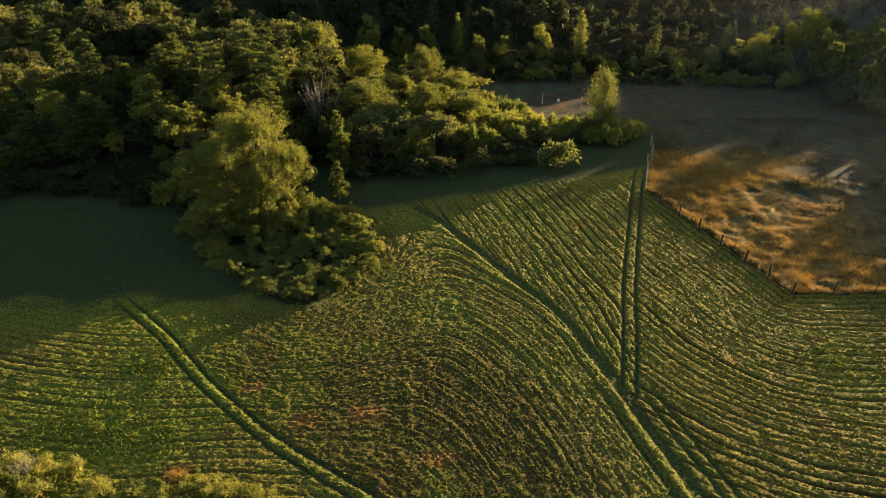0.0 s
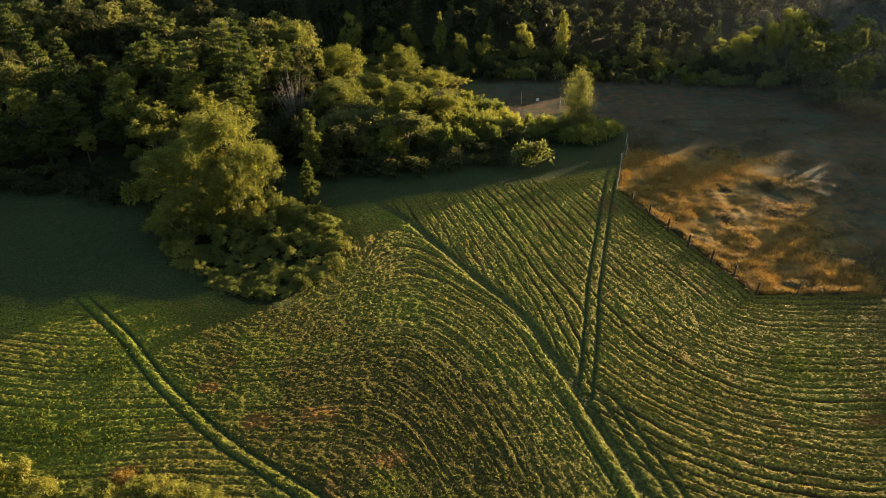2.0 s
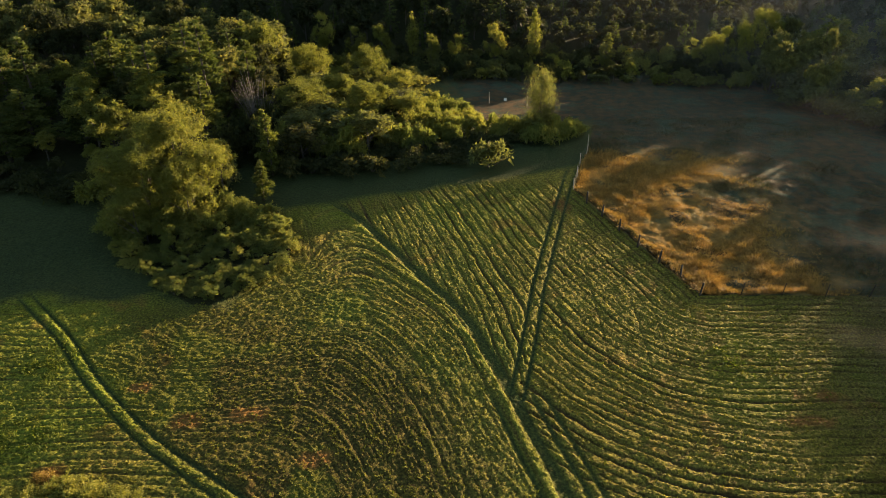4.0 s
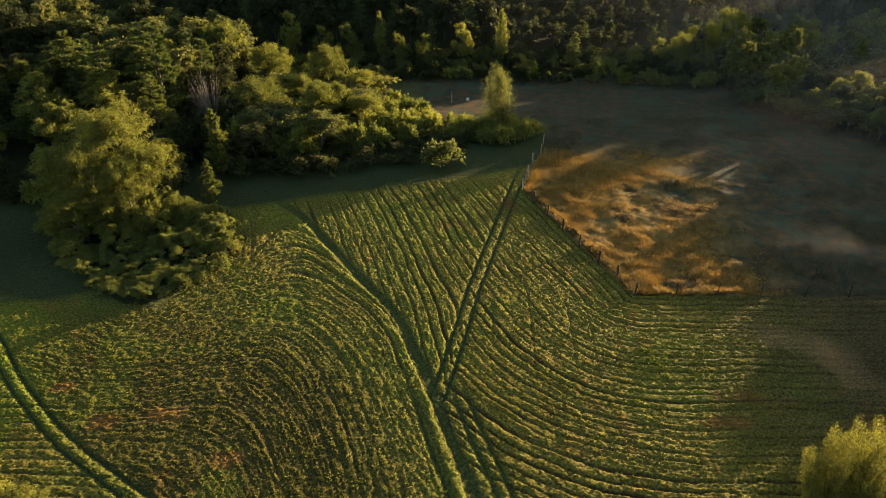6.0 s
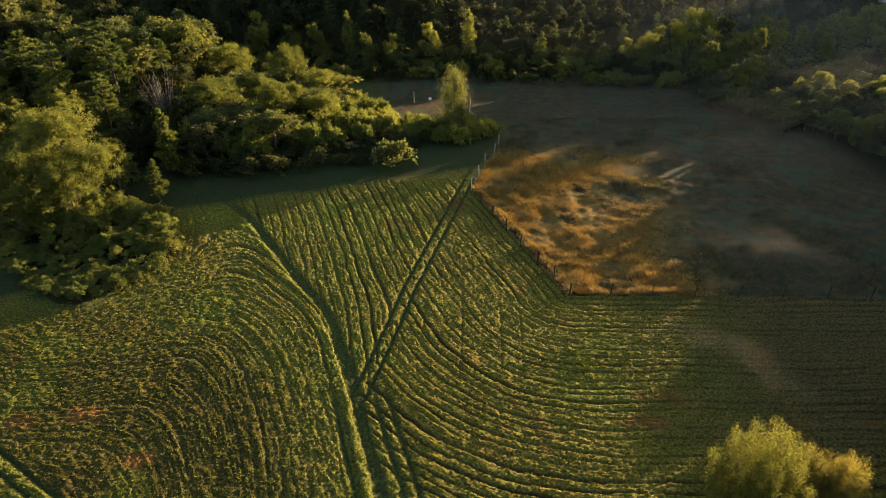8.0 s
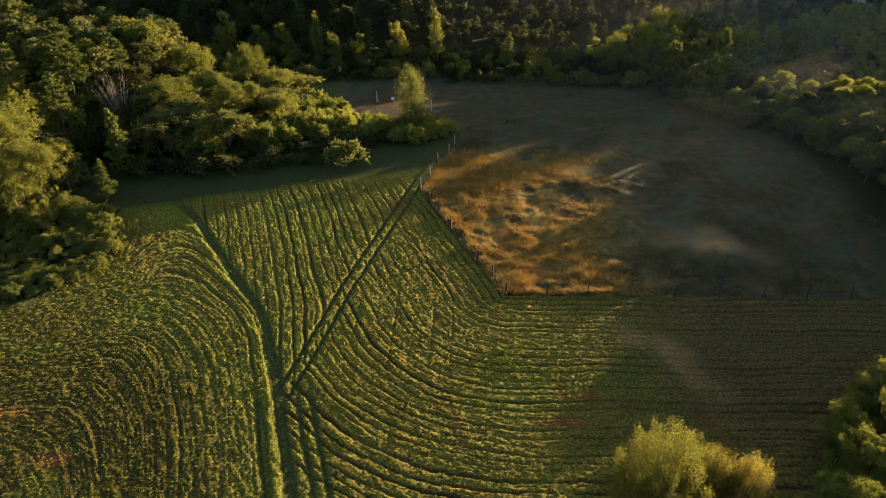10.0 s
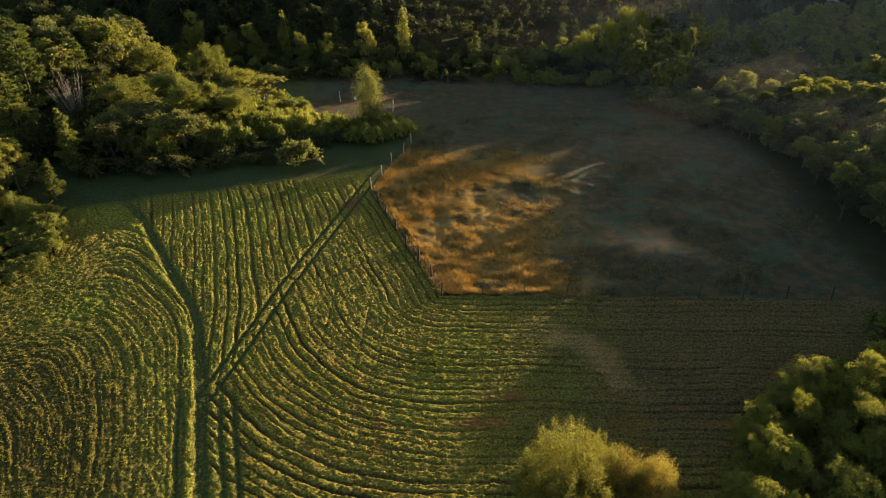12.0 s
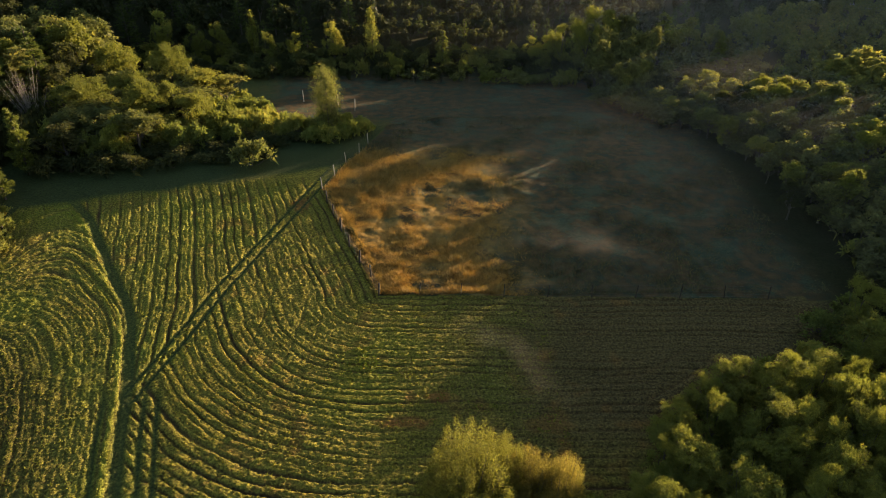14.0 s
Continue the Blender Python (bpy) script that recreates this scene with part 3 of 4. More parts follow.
def grass_ground():
    """Mown hay field, tractor ruts, rough meadow and wood floor: one soil of grass mixed by plan, with shade put into
    some of its colours.
    """
    m, t, nodes, links, p = material("grass_ground")
    coord = nodes.new("ShaderNodeNewGeometry").outputs["Position"]

    def attr(name):
        a = nodes.new("ShaderNodeAttribute")
        a.attribute_name = name
        return a.outputs["Fac"]

    fine = noise_node(t, 3.1, 5, 0.62, coord)
    broad = noise_node(t, 0.07, 4, 0.6, coord)
    mid = noise_node(t, 0.45, 3, 0.6, coord)
    green = ramp_node(t, fine, [(0.34, (0.052, 0.062, 0.016)), (0.5, (0.130, 0.148, 0.025)), (0.66, (0.26, 0.275, 0.042))])
    dry = ramp_node(t, fine, [(0.34, (0.070, 0.052, 0.018)), (0.5, (0.175, 0.142, 0.028)), (0.66, (0.34, 0.275, 0.050))])
    col = mix_node(t, ramp_node(t, broad, [(0.40, (0.05, 0.05, 0.05)), (0.68, (0.85, 0.85, 0.85))]), green, dry)
    col = mix_node(t, ramp_node(t, mid, [(0.58, (0, 0, 0)), (0.78, (0.6, 0.6, 0.6))]), col, dry)
    brown = ramp_node(t, fine, [(0.34, (0.032, 0.028, 0.010)), (0.5, (0.070, 0.062, 0.015)), (0.66, (0.155, 0.130, 0.027))])
    col = mix_node(t, attr("brown"), col, brown)
    col = mix_node(t, attr("parched"), col, ramp_node(t, fine, [(0.34, (0.078, 0.066, 0.016)), (0.5, (0.185, 0.160, 0.028)), (0.66, (0.335, 0.285, 0.044))]))
    # darker brown that puts the right field's shade into its colour
    shade_brown = ramp_node(t, fine, [(0.34, (0.040, 0.031, 0.018)), (0.5, (0.084, 0.066, 0.032)), (0.66, (0.155, 0.120, 0.053))])
    col = mix_node(t, attr("shade_brown"), col, shade_brown)
    lush = ramp_node(t, fine, [(0.3, (0.055, 0.08, 0.012)), (0.7, (0.26, 0.30, 0.034))])
    col = mix_node(t, attr("lush"), col, lush)
    rust = ramp_node(t, fine, [(0.3, (0.11, 0.056, 0.018)), (0.7, (0.32, 0.165, 0.044))])
    col = mix_node(t, attr("rust"), col, rust)
    thatch = ramp_node(t, fine, [(0.3, (0.045, 0.030, 0.015)), (0.7, (0.13, 0.085, 0.038))])
    col = mix_node(t, attr("furrow"), col, thatch)
    rutcol = ramp_node(t, fine, [(0.3, (0.022, 0.035, 0.016)), (0.7, (0.065, 0.085, 0.03))])
    col = mix_node(t, attr("rut"), col, rutcol)
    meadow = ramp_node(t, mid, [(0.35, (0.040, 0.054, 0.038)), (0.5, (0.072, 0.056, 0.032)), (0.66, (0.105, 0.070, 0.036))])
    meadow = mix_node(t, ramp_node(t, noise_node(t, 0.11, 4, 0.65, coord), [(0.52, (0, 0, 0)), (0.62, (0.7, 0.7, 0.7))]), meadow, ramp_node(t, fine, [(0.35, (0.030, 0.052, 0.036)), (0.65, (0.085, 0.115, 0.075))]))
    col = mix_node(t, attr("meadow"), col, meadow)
    lit_straw = ramp_node(t, mid, [(0.3, (0.115, 0.108, 0.048)), (0.5, (0.22, 0.146, 0.047)), (0.7, (0.345, 0.215, 0.07))])
    col = mix_node(t, attr("lit_straw"), col, lit_straw)
    # dark green that carries the shade before the hedge and left wood
    shade_green = ramp_node(t, fine, [(0.3, (0.020, 0.031, 0.014)), (0.7, (0.062, 0.078, 0.030))])
    col = mix_node(t, attr("rough"), col, shade_green)
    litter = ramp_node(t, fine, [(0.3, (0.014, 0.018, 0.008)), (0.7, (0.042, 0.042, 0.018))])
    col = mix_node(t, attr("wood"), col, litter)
    links.new(col, p.inputs["Base Color"])
    p.inputs["Roughness"].default_value = 0.85
    p.inputs["Specular IOR Level"].default_value = 0.04
    bump = nodes.new("ShaderNodeBump")
    bump.inputs["Strength"].default_value, bump.inputs["Distance"].default_value = 1.0, 0.4
    links.new(noise_node(t, 4.5, 5, 0.7, coord), bump.inputs["Height"])
    links.new(bump.outputs[0], p.inputs["Normal"])
    return m


def spot(x, y, cx, cy, rx, ry, seed):
    d = np.hypot((x - cx) / rx, (y - cy) / ry) + 1.1 * (fbm(x, y, 2.2, seed) - 0.5)
    return step01(1.0, 0.45, d)


ground_mesh = mesh_from("ground", np.stack([px, py, pz], 1), quads, grass_ground(), True)
# unmown zones, darkened to imitate the shade lying there
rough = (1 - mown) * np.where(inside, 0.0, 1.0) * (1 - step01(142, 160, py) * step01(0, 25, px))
lush = 0.75 * step01(0.36, 0.62, fbm(px, py, 14, 61)) * step01(-15, -40, px) + step01(0.55, 0.7, fbm(px, py, 9, 63)) * 0.35
lush = np.maximum(lush, 0.7 * spot(px, py, -38, 68, 4, 4, 3)) + 0.2 * crest * step01(-1.0, 1.0, 6.0 - line_distance(px, py, TRACK_MAIN)[0]) + 0.5 * crest
lush = np.maximum(lush, 0.3 * spot(px, py, 53, 68, 4.5, 3.4, 8))
rust = sum(0.95 * spot(px, py, *s, 17) for s in ((-15.6, 58.8, 2.2, 2.0), (-23.5, 64.6, 2.0, 1.4), (-9, 60, 2.6, 1.6), (0.2, 53, 2.5, 1.6), (60.5, 62, 3.0, 1.8), (57, 58, 4, 1.5), (-28, 51.3, 2.5, 1.5), (36.5, 112, 2, 4)))
rust = np.maximum(np.clip(rust, 0, 1), 0.45 * step01(0.60, 0.78, fbm(px, py, 3.0, 19)) * step01(0.45, 0.65, fbm(px, py, 20, 23)))
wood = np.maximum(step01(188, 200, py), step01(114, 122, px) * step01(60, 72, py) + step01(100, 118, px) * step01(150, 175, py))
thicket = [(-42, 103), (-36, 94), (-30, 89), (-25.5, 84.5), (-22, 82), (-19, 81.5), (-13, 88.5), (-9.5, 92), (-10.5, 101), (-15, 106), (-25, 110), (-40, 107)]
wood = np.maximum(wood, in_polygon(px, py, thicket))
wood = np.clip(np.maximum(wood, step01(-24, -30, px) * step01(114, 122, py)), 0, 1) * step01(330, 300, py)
# straw colour kept to the sunlit part, so the shaded meadow looks duller
lit_straw = np.where(inside, 1.0, 0.0) * step01(83, 60, px + 6 * (fbm(px, py, 12, 95) - 0.5)) * step01(142, 126, py) * step01(0.30, 0.52, fbm(px, py, 4, 97))
_, side = line_distance(px, py, TRACK_MAIN)
parched = np.clip(0.85 * step01(-1.0, 5.0, side) * step01(10, 32, px) * (0.5 + fbm(px, py, 18, 107)), 0, 1) * mown
# ramps in towards the side of the field that lies in shade
shade_side = 0.9 * step01(52, 84, px + 10 * (fbm(px, py, 14, 105) - 0.5)) * step01(42, 60, py)
brown = step01(-2.0, -15.0, side) * step01(-48, -22, px) * (0.5 + 0.75 * fbm(px, py, 11, 101)) * mown * step01(-1.5, 1.5, line_distance(px, py, TRACK_LEFT)[1]) * (0.4 + 0.7 * step01(84, 62, py + 0.3 * px))
for key, values in (("brown", np.clip(brown, 0, 1)), ("parched", parched), ("shade_brown", shade_side * mown), ("lit_straw", lit_straw), ("wood", wood), ("rough", rough), ("furrow", furrow * mown), ("rut", np.clip(rut, 0, 1) * mown), ("lush", np.clip(lush, 0, 1) * mown * step01(74, 64, px)),
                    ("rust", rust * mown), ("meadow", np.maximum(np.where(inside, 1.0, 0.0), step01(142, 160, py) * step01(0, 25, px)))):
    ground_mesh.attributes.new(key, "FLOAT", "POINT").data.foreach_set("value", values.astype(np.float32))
ground = tagged(new("ground", ground_mesh), "mown hay field with swath rows, tractor ruts and rough meadow", "field", kind="structure")


def grass_tufts(name, rng, x, y, z, high, wide, blades, mat, lean):
    """Tufts of grass, each a few bent blades."""
    n = len(x)
    base = np.stack([x, y, z], 1).repeat(blades, 0)
    hh, ww = np.repeat(high, blades), np.repeat(wide, blades)
    w = rng.uniform(0, 2 * math.pi, n * blades)
    d = np.stack([np.cos(w), np.sin(w), 0 * w], 1)
    s = np.stack([-np.sin(w), np.cos(w), 0 * w], 1)
    foot = base + d * (ww * rng.uniform(0, 0.6, len(w)))[:, None]
    tip = foot + d * (hh * lean * rng.uniform(0.3, 1.2, len(w)))[:, None]
    tip[:, 2] += hh * rng.uniform(0.6, 1.15, len(w))
    half = s * (ww * 0.32)[:, None]
    verts = np.stack([foot - half, foot + half, tip], 1).reshape(-1, 3)
    faces = np.arange(len(verts)).reshape(-1, 3)
    return mesh_from(name, verts, faces, mat)


GRASS = leaf_material("grass_blades", [(0.0, (0.060, 0.068, 0.012)), (0.5, (0.11, 0.118, 0.018)), (1.0, (0.19, 0.185, 0.026))], 0.3, spread=1.0)
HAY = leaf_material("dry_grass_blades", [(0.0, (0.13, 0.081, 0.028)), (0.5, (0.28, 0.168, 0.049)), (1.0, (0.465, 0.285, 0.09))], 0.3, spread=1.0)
# blades dulled to carry the meadow's shade; also herb patches and fence belt
DULL_SEDGE = leaf_material("dull_sedge_blades", [(0.0, (0.04, 0.05, 0.03)), (0.6, (0.085, 0.078, 0.042)), (1.0, (0.15, 0.11, 0.055))], 0.3, spread=1.0)
WEEDS = leaf_material("weed_leaves", [(0.0, (0.035, 0.055, 0.012)), (0.6, (0.07, 0.095, 0.016)), (1.0, (0.15, 0.16, 0.03))], 0.4, spread=1.0)

rng = np.random.default_rng(7)
n = 420000
tx, ty = rng.uniform(-66, 76, n), 42 + 80 * rng.uniform(0, 1, n) ** 1.15
fu, ru, cr, mo, ins, fd, lock = field_core(tx, ty)
keep = (mo > 0.5) & (ru < 0.45) & (rng.uniform(0, 1, n) > 1.6 * fu) & (lock + rng.uniform(-0.15, 0.15, n) > 0.62)
tx, ty = tx[keep], ty[keep]
th = rng.uniform(0.07, 0.17, len(tx)) * (0.6 + 0.8 * fbm(tx, ty, 2.5, 37))
tagged(new("mown_grass", grass_tufts("mown_grass", rng, tx, ty, full_height(tx, ty) - 0.03, th, 0.12 + th * 0.7, 2, GRASS, 1.6)),
       "short olive green stubble of mown grass on the field", "grass", kind="stuff")

n = 180000
tx, ty = 39 + 80 * rng.uniform(0, 1, n) ** 1.6, 82.6 + 75 * rng.uniform(0, 1, n) ** 1.25
fu, ru, cr, mo, ins, fd = field_parts(tx, ty)
dens = fbm(tx, ty, 5.0, 91, 3)
# golden blades fade out about where the meadow's shade begins
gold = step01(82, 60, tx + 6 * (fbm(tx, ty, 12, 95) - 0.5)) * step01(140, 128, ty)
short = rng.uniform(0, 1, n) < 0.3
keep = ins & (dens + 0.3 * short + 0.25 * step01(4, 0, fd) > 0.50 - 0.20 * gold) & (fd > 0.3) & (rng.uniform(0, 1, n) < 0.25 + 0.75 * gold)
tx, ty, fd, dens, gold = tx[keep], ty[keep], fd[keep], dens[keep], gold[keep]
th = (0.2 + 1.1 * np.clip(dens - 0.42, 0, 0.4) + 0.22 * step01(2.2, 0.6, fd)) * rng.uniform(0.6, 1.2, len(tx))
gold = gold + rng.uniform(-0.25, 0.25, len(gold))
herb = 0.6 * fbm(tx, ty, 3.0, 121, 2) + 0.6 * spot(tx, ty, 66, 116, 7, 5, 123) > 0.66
for sel, mat, name, label in (((gold > 0.4) & ~herb, HAY, "meadow_grass", "tall dry golden grass in tussocks inside the fence"), ((gold <= 0.4) | herb, DULL_SEDGE, "sedge", "dull brown-green blades, coloured for the meadow's shade, and green herb patches")):
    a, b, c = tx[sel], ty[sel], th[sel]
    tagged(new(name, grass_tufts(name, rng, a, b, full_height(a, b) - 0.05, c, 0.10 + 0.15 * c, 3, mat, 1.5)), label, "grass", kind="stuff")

# the uncut belt of tall grass along the wire
belt = []
for (ax_, ay_), (bx_, by_) in zip(FENCE[4:6], FENCE[5:7]):
    k = rng.uniform(0, 1 if ax_ < 45 else 0.08, 22000 if ax_ < 45 else 1200)[:, None]
    off = rng.uniform(0.25, 1.3, len(k))[:, None]
    way = np.array((bx_ - ax_, by_ - ay_)) / math.hypot(bx_ - ax_, by_ - ay_)
    belt.append(np.array((ax_, ay_)) + np.array((bx_ - ax_, by_ - ay_)) * k + np.array((-way[1], way[0])) * off)
belt = np.concatenate(belt)
th = rng.uniform(0.18, 0.34, len(belt)) * (0.7 + 0.6 * fbm(belt[:, 0], belt[:, 1], 3.0, 131)) * step01(58, 52.5, belt[:, 0])
tagged(new("fence_grass", grass_tufts("fence_grass", rng, belt[:, 0], belt[:, 1], full_height(belt[:, 0], belt[:, 1]) - 0.05, th, 0.14 + 0.12 * th, 4, DULL_SEDGE, 0.9)),
       "uncut belt of dull dry grass along the fence", "grass", kind="stuff")

tx = np.concatenate([rng.normal(53, 3.2, 1000), rng.normal(-37, 2.6, 2400), rng.normal(-38, 6.5, 4200)])
ty = np.concatenate([rng.normal(68, 2.0, 1000), rng.normal(68, 3.0, 2400), rng.normal(57, 2.4, 4200)])
patchy = fbm(tx, ty, 1.6, 111) > 0.5
tx, ty = tx[patchy], ty[patchy]
n = len(tx)
wv, wf = sprays(rng, np.stack([tx, ty, full_height(tx, ty) + rng.uniform(0.05, 0.3, n)], 1), np.tile((0, 0, 0.3), (n, 1)), 0.24, 0.17, 0.1)
tagged(new("weeds", mesh_from("weeds", wv, wf, WEEDS)), "broad-leaved dark green weeds growing in the field", "weeds", kind="stuff")

# ---- fence ----
WIRE = bark_material("wire", (0.08, 0.075, 0.07), (0.18, 0.17, 0.16), 2.0)
rng = np.random.default_rng(15)


def post_mesh(name, h, r, mat):
    bm = bmesh.new()
    rings = []
    for z, k in ((-0.4, 1.0), (h * 0.5, 0.97), (h - 0.05, 0.92), (h, 0.7)):
        rings.append([bm.verts.new((math.cos(a) * r * k, math.sin(a) * r * k, z)) for a in (i * math.pi / 4 for i in range(8))])
    for a, b in zip(rings[:-1], rings[1:]):
        for i in range(8):
            bm.faces.new((a[i], a[(i + 1) % 8], b[(i + 1) % 8], b[i]))
    bm.faces.new(rings[-1])
    me = bpy.data.meshes.new(name)
    bm.to_mesh(me)
    bm.free()
    me.materials.append(mat)
    return me


def fence_run(label, places, h, r, mat, strands):
    top = new("fence")
    tagged(top, label, "fence", "fences of the meadow")
    me = post_mesh("post", h, r, mat)
    tops = []
    for x, y in places:
        ob = part("post", me, top)
        z = ground_z(x, y)
        ob.matrix_basis = pose(x, y, z, rng.normal(0, 2.0), rng.normal(0, 2.5), rng.uniform(0, 360))
        tops.append(Vector((x, y, z)))
    for k in range(strands):
        hh = h * (0.12 + 0.84 * k / max(1, strands - 1))
        line = [tops[0] + Vector((0, 0, hh))]
        for a, b in zip(tops[:-1], tops[1:]):
            line += [(a + b) / 2 + Vector((0, 0, hh - 0.05)), b + Vector((0, 0, hh))]
        part("wire", mesh_from("wire", *tube(line, [0.006] * len(line), 4), WIRE), top)
    return top


fence_run("weathered dark wooden posts with wire along the hay field", [(52.5, 83.0), (51.0, 87.7), (48.9, 92.0), (46.8, 96.9), (44.9, 102.0), (43.0, 107.0), (41.2, 112.0)], 2.2, 0.16, WOOD_DARK, 5)
fence_run("dark wooden posts with wire at the meadow's near side", [(58.5, 82.9), (64.5, 82.7), (70.8, 82.4), (77.2, 82.2), (83.6, 82.0), (90.0, 81.8), (96.4, 81.6), (102.8, 81.4), (109.2, 81.2)], 2.2, 0.075, WOOD_DARK, 5)
fence_run("pale upright posts with close wire mesh at the track", [(39.7, 117.2), (41.4, 122.7), (43.0, 128.4), (45.2, 133.3), (46.6, 139.0)], 2.4, 0.09, WOOD_PALE, 6)
fence_run("pale posts at the far gateway beside the hedge", [(27.6, 171.3), (36.8, 167.4), (41.4, 163.3)], 3.0, 0.13, WOOD_PALE, 0)
def notice(x, y):
    """A small blank white notice on a short post beside the gateway."""
    top = tagged(new("notice_board"), "small blank white notice board on a short post at the gateway", "sign")
    top.matrix_basis = pose(x, y, ground_z(x, y), 0, 1.5, 8)
    part("post", post_mesh("post", 1.5, 0.05, WOOD_DARK), top)
    bm = bmesh.new()
    bmesh.ops.create_cube(bm, size=1.0, matrix=Matrix.Translation((0, -0.08, 1.25)) @ Matrix.Diagonal((0.75, 0.04, 0.75, 1)))
    bmesh.ops.bevel(bm, geom=list(bm.edges), offset=0.012, segments=1, affect="EDGES")
    me = bpy.data.meshes.new("board")
    bm.to_mesh(me)
    bm.free()
    me.materials.append(bark_material("white_board", (0.6, 0.6, 0.58), (0.8, 0.79, 0.76), 3.0))
    part("board", me, top)


notice(31.6, 170.6)
fence_run("thin grey posts in front of the far trees", [(48.0 + 7.5 * i, 186.5 + 0.8 * math.sin(i)) for i in range(8)], 2.4, 0.10, WOOD_DARK, 3)

# ---- trees: models ----
OAK = Kind("broadleaf_tree", "yellow-green broadleaf tree with an uneven airy crown", "tree", "trees of the wood", [
    (broadleaf(101, 15, 5.4, 60, 6000, 0.38, LEAF_YELLOW), 15), (broadleaf(102, 13, 4.4, 46, 5400, 0.36, LEAF_YELLOW), 13), (broadleaf(103, 14, 5.0, 54, 6000, 0.37, LEAF_YELLOW, 0.18), 14)])
ASH = Kind("ash_tree", "tall yellow-green tree with a fine feathery crown", "tree", "trees of the wood", [
    (broadleaf(105, 15, 6.2, 110, 15000, 0.225, LEAF_YELLOW, 0.1, 0.0, 3), 15), (broadleaf(106, 13, 5.2, 90, 12000, 0.225, LEAF_YELLOW, 0.1, 0.0, 3), 13), (broadleaf(107, 14, 5.8, 100, 13000, 0.225, LEAF_YELLOW, 0.1, 0.0, 3), 14)])
MAPLE = Kind("maple_tree", "mid-green leafy tree with rounded boughs", "tree", "trees of the wood", [
    (broadleaf(111, 14, 5.0, 50, 3300, 0.47, LEAF_GREEN), 14), (broadleaf(112, 11, 4.2, 42, 2800, 0.45, LEAF_GREEN, 0.15), 11), (broadleaf(113, 12, 4.6, 44, 3000, 0.45, LEAF_DEEP_SHADE, 0.15), 12)])
ALDER = Kind("alder_tree", "fine-leaved bushy green tree at the field's corner", "tree", "trees at the near corner", [
    (broadleaf(118, 9, 3.8, 84, 9000, 0.165, LEAF_YELLOW, 0.04, 0.0, 5, True, True), 9), (broadleaf(119, 8, 3.4, 76, 8000, 0.165, LEAF_YELLOW, 0.04, 0.0, 5, True, True), 8)])
YOUNG = Kind("young_tree", "bushy young grey-green tree, leafy almost to the ground", "tree", "young trees of the right wood", [
    (broadleaf(115, 9, 3.6, 40, 2000, 0.46, LEAF_SALLOW, 0.03, 0.0, 5, True), 9), (broadleaf(116, 8, 3.2, 36, 1800, 0.46, LEAF_SALLOW, 0.03, 0.0, 5, True), 8), (broadleaf(117, 9, 3.0, 36, 1800, 0.46, LEAF_SALLOW, 0.03, 0.0, 5, True), 9)])
BUSH = Kind("leafy_bush", "dense green bush with upright shoots, leafy to the ground", "bush", "bushes of the thicket", [
    (shrub(121, 5, 3.0, 42, 2300, 0.37, LEAF_BUSH), 5), (shrub(122, 4, 2.6, 36, 1900, 0.36, LEAF_BUSH), 4), (shrub(123, 5, 2.8, 40, 2100, 0.37, LEAF_YELLOW), 5), (shrub(124, 3, 2.2, 30, 1900, 0.3, LEAF_BUSH), 3)])
BRAMBLE = Kind("thicket_bush", "mid-green bush of arching leafy sprays with dark hollows", "bush", "bushes of the thicket", [
    (broadleaf(125, 5, 2.9, 34, 3600, 0.23, LEAF_BUSH, 0.03, 0.0, 3, True, True), 5), (broadleaf(126, 4, 2.6, 30, 3200, 0.22, LEAF_BUSH, 0.03, 0.0, 3, True, True), 4), (shrub(127, 5, 2.8, 46, 3800, 0.24, LEAF_BUSH), 5)])
PINE = Kind("pine_tree", "tall dark green pine with layered level boughs", "pine", "pines of the wood", [
    (pine(131, 21, 5.8, 9000, None, 1.0, 0.56), 21), (pine(132, 19, 5.2, 7500, None, 1.0, 0.56), 19)])
SPRUCE = Kind("spruce_tree", "narrow dark spruce with a pointed top", "spruce", "pines of the wood", [(pine(141, 10, 2.4, 4500, None, 1.0, 0.42), 10)])
POPLAR = Kind("poplar_tree", "slender upright young tree in bright green leaf", "tree", "trees along the far edge", [
    (column_tree(151, 13, 1.7, 2200, 0.37, LEAF_YELLOW), 13), (column_tree(152, 12, 1.3, 1800, 0.37, LEAF_YELLOW), 12)])
FAR = Kind("woodland_tree", "distant woodland tree with a shaded green crown", "tree", "trees of the far woods", [
    (broadleaf(161, 12, 4.6, 30, 950, 0.8, LEAF_GREEN, 0.05, 0.0, 3, True), 12), (broadleaf(162, 13, 4.4, 30, 950, 0.8, LEAF_DEEP_SHADE, 0.05, 0.0, 3, True), 13), (broadleaf(163, 11, 4.6, 28, 920, 0.8, LEAF_DEEP_SHADE, 0.05, 0.0, 3, True), 11)])
FARPINE = Kind("woodland_pine", "distant dark woodland pine", "pine", "trees of the far woods", [(pine(171, 16, 4.2, 850, None, 1.1, 0.95), 16)])
SCRUB = Kind("scrub_bush", "low shaded green scrub at the edge of the wood", "bush", "scrub at the wood's edge", [
    (shrub(201, 5, 3.0, 26, 960, 0.52, LEAF_GREEN), 5), (shrub(202, 4, 2.8, 24, 880, 0.52, LEAF_DEEP_SHADE), 4), (shrub(203, 5, 2.8, 24, 900, 0.5, LEAF_YELLOW), 5)])
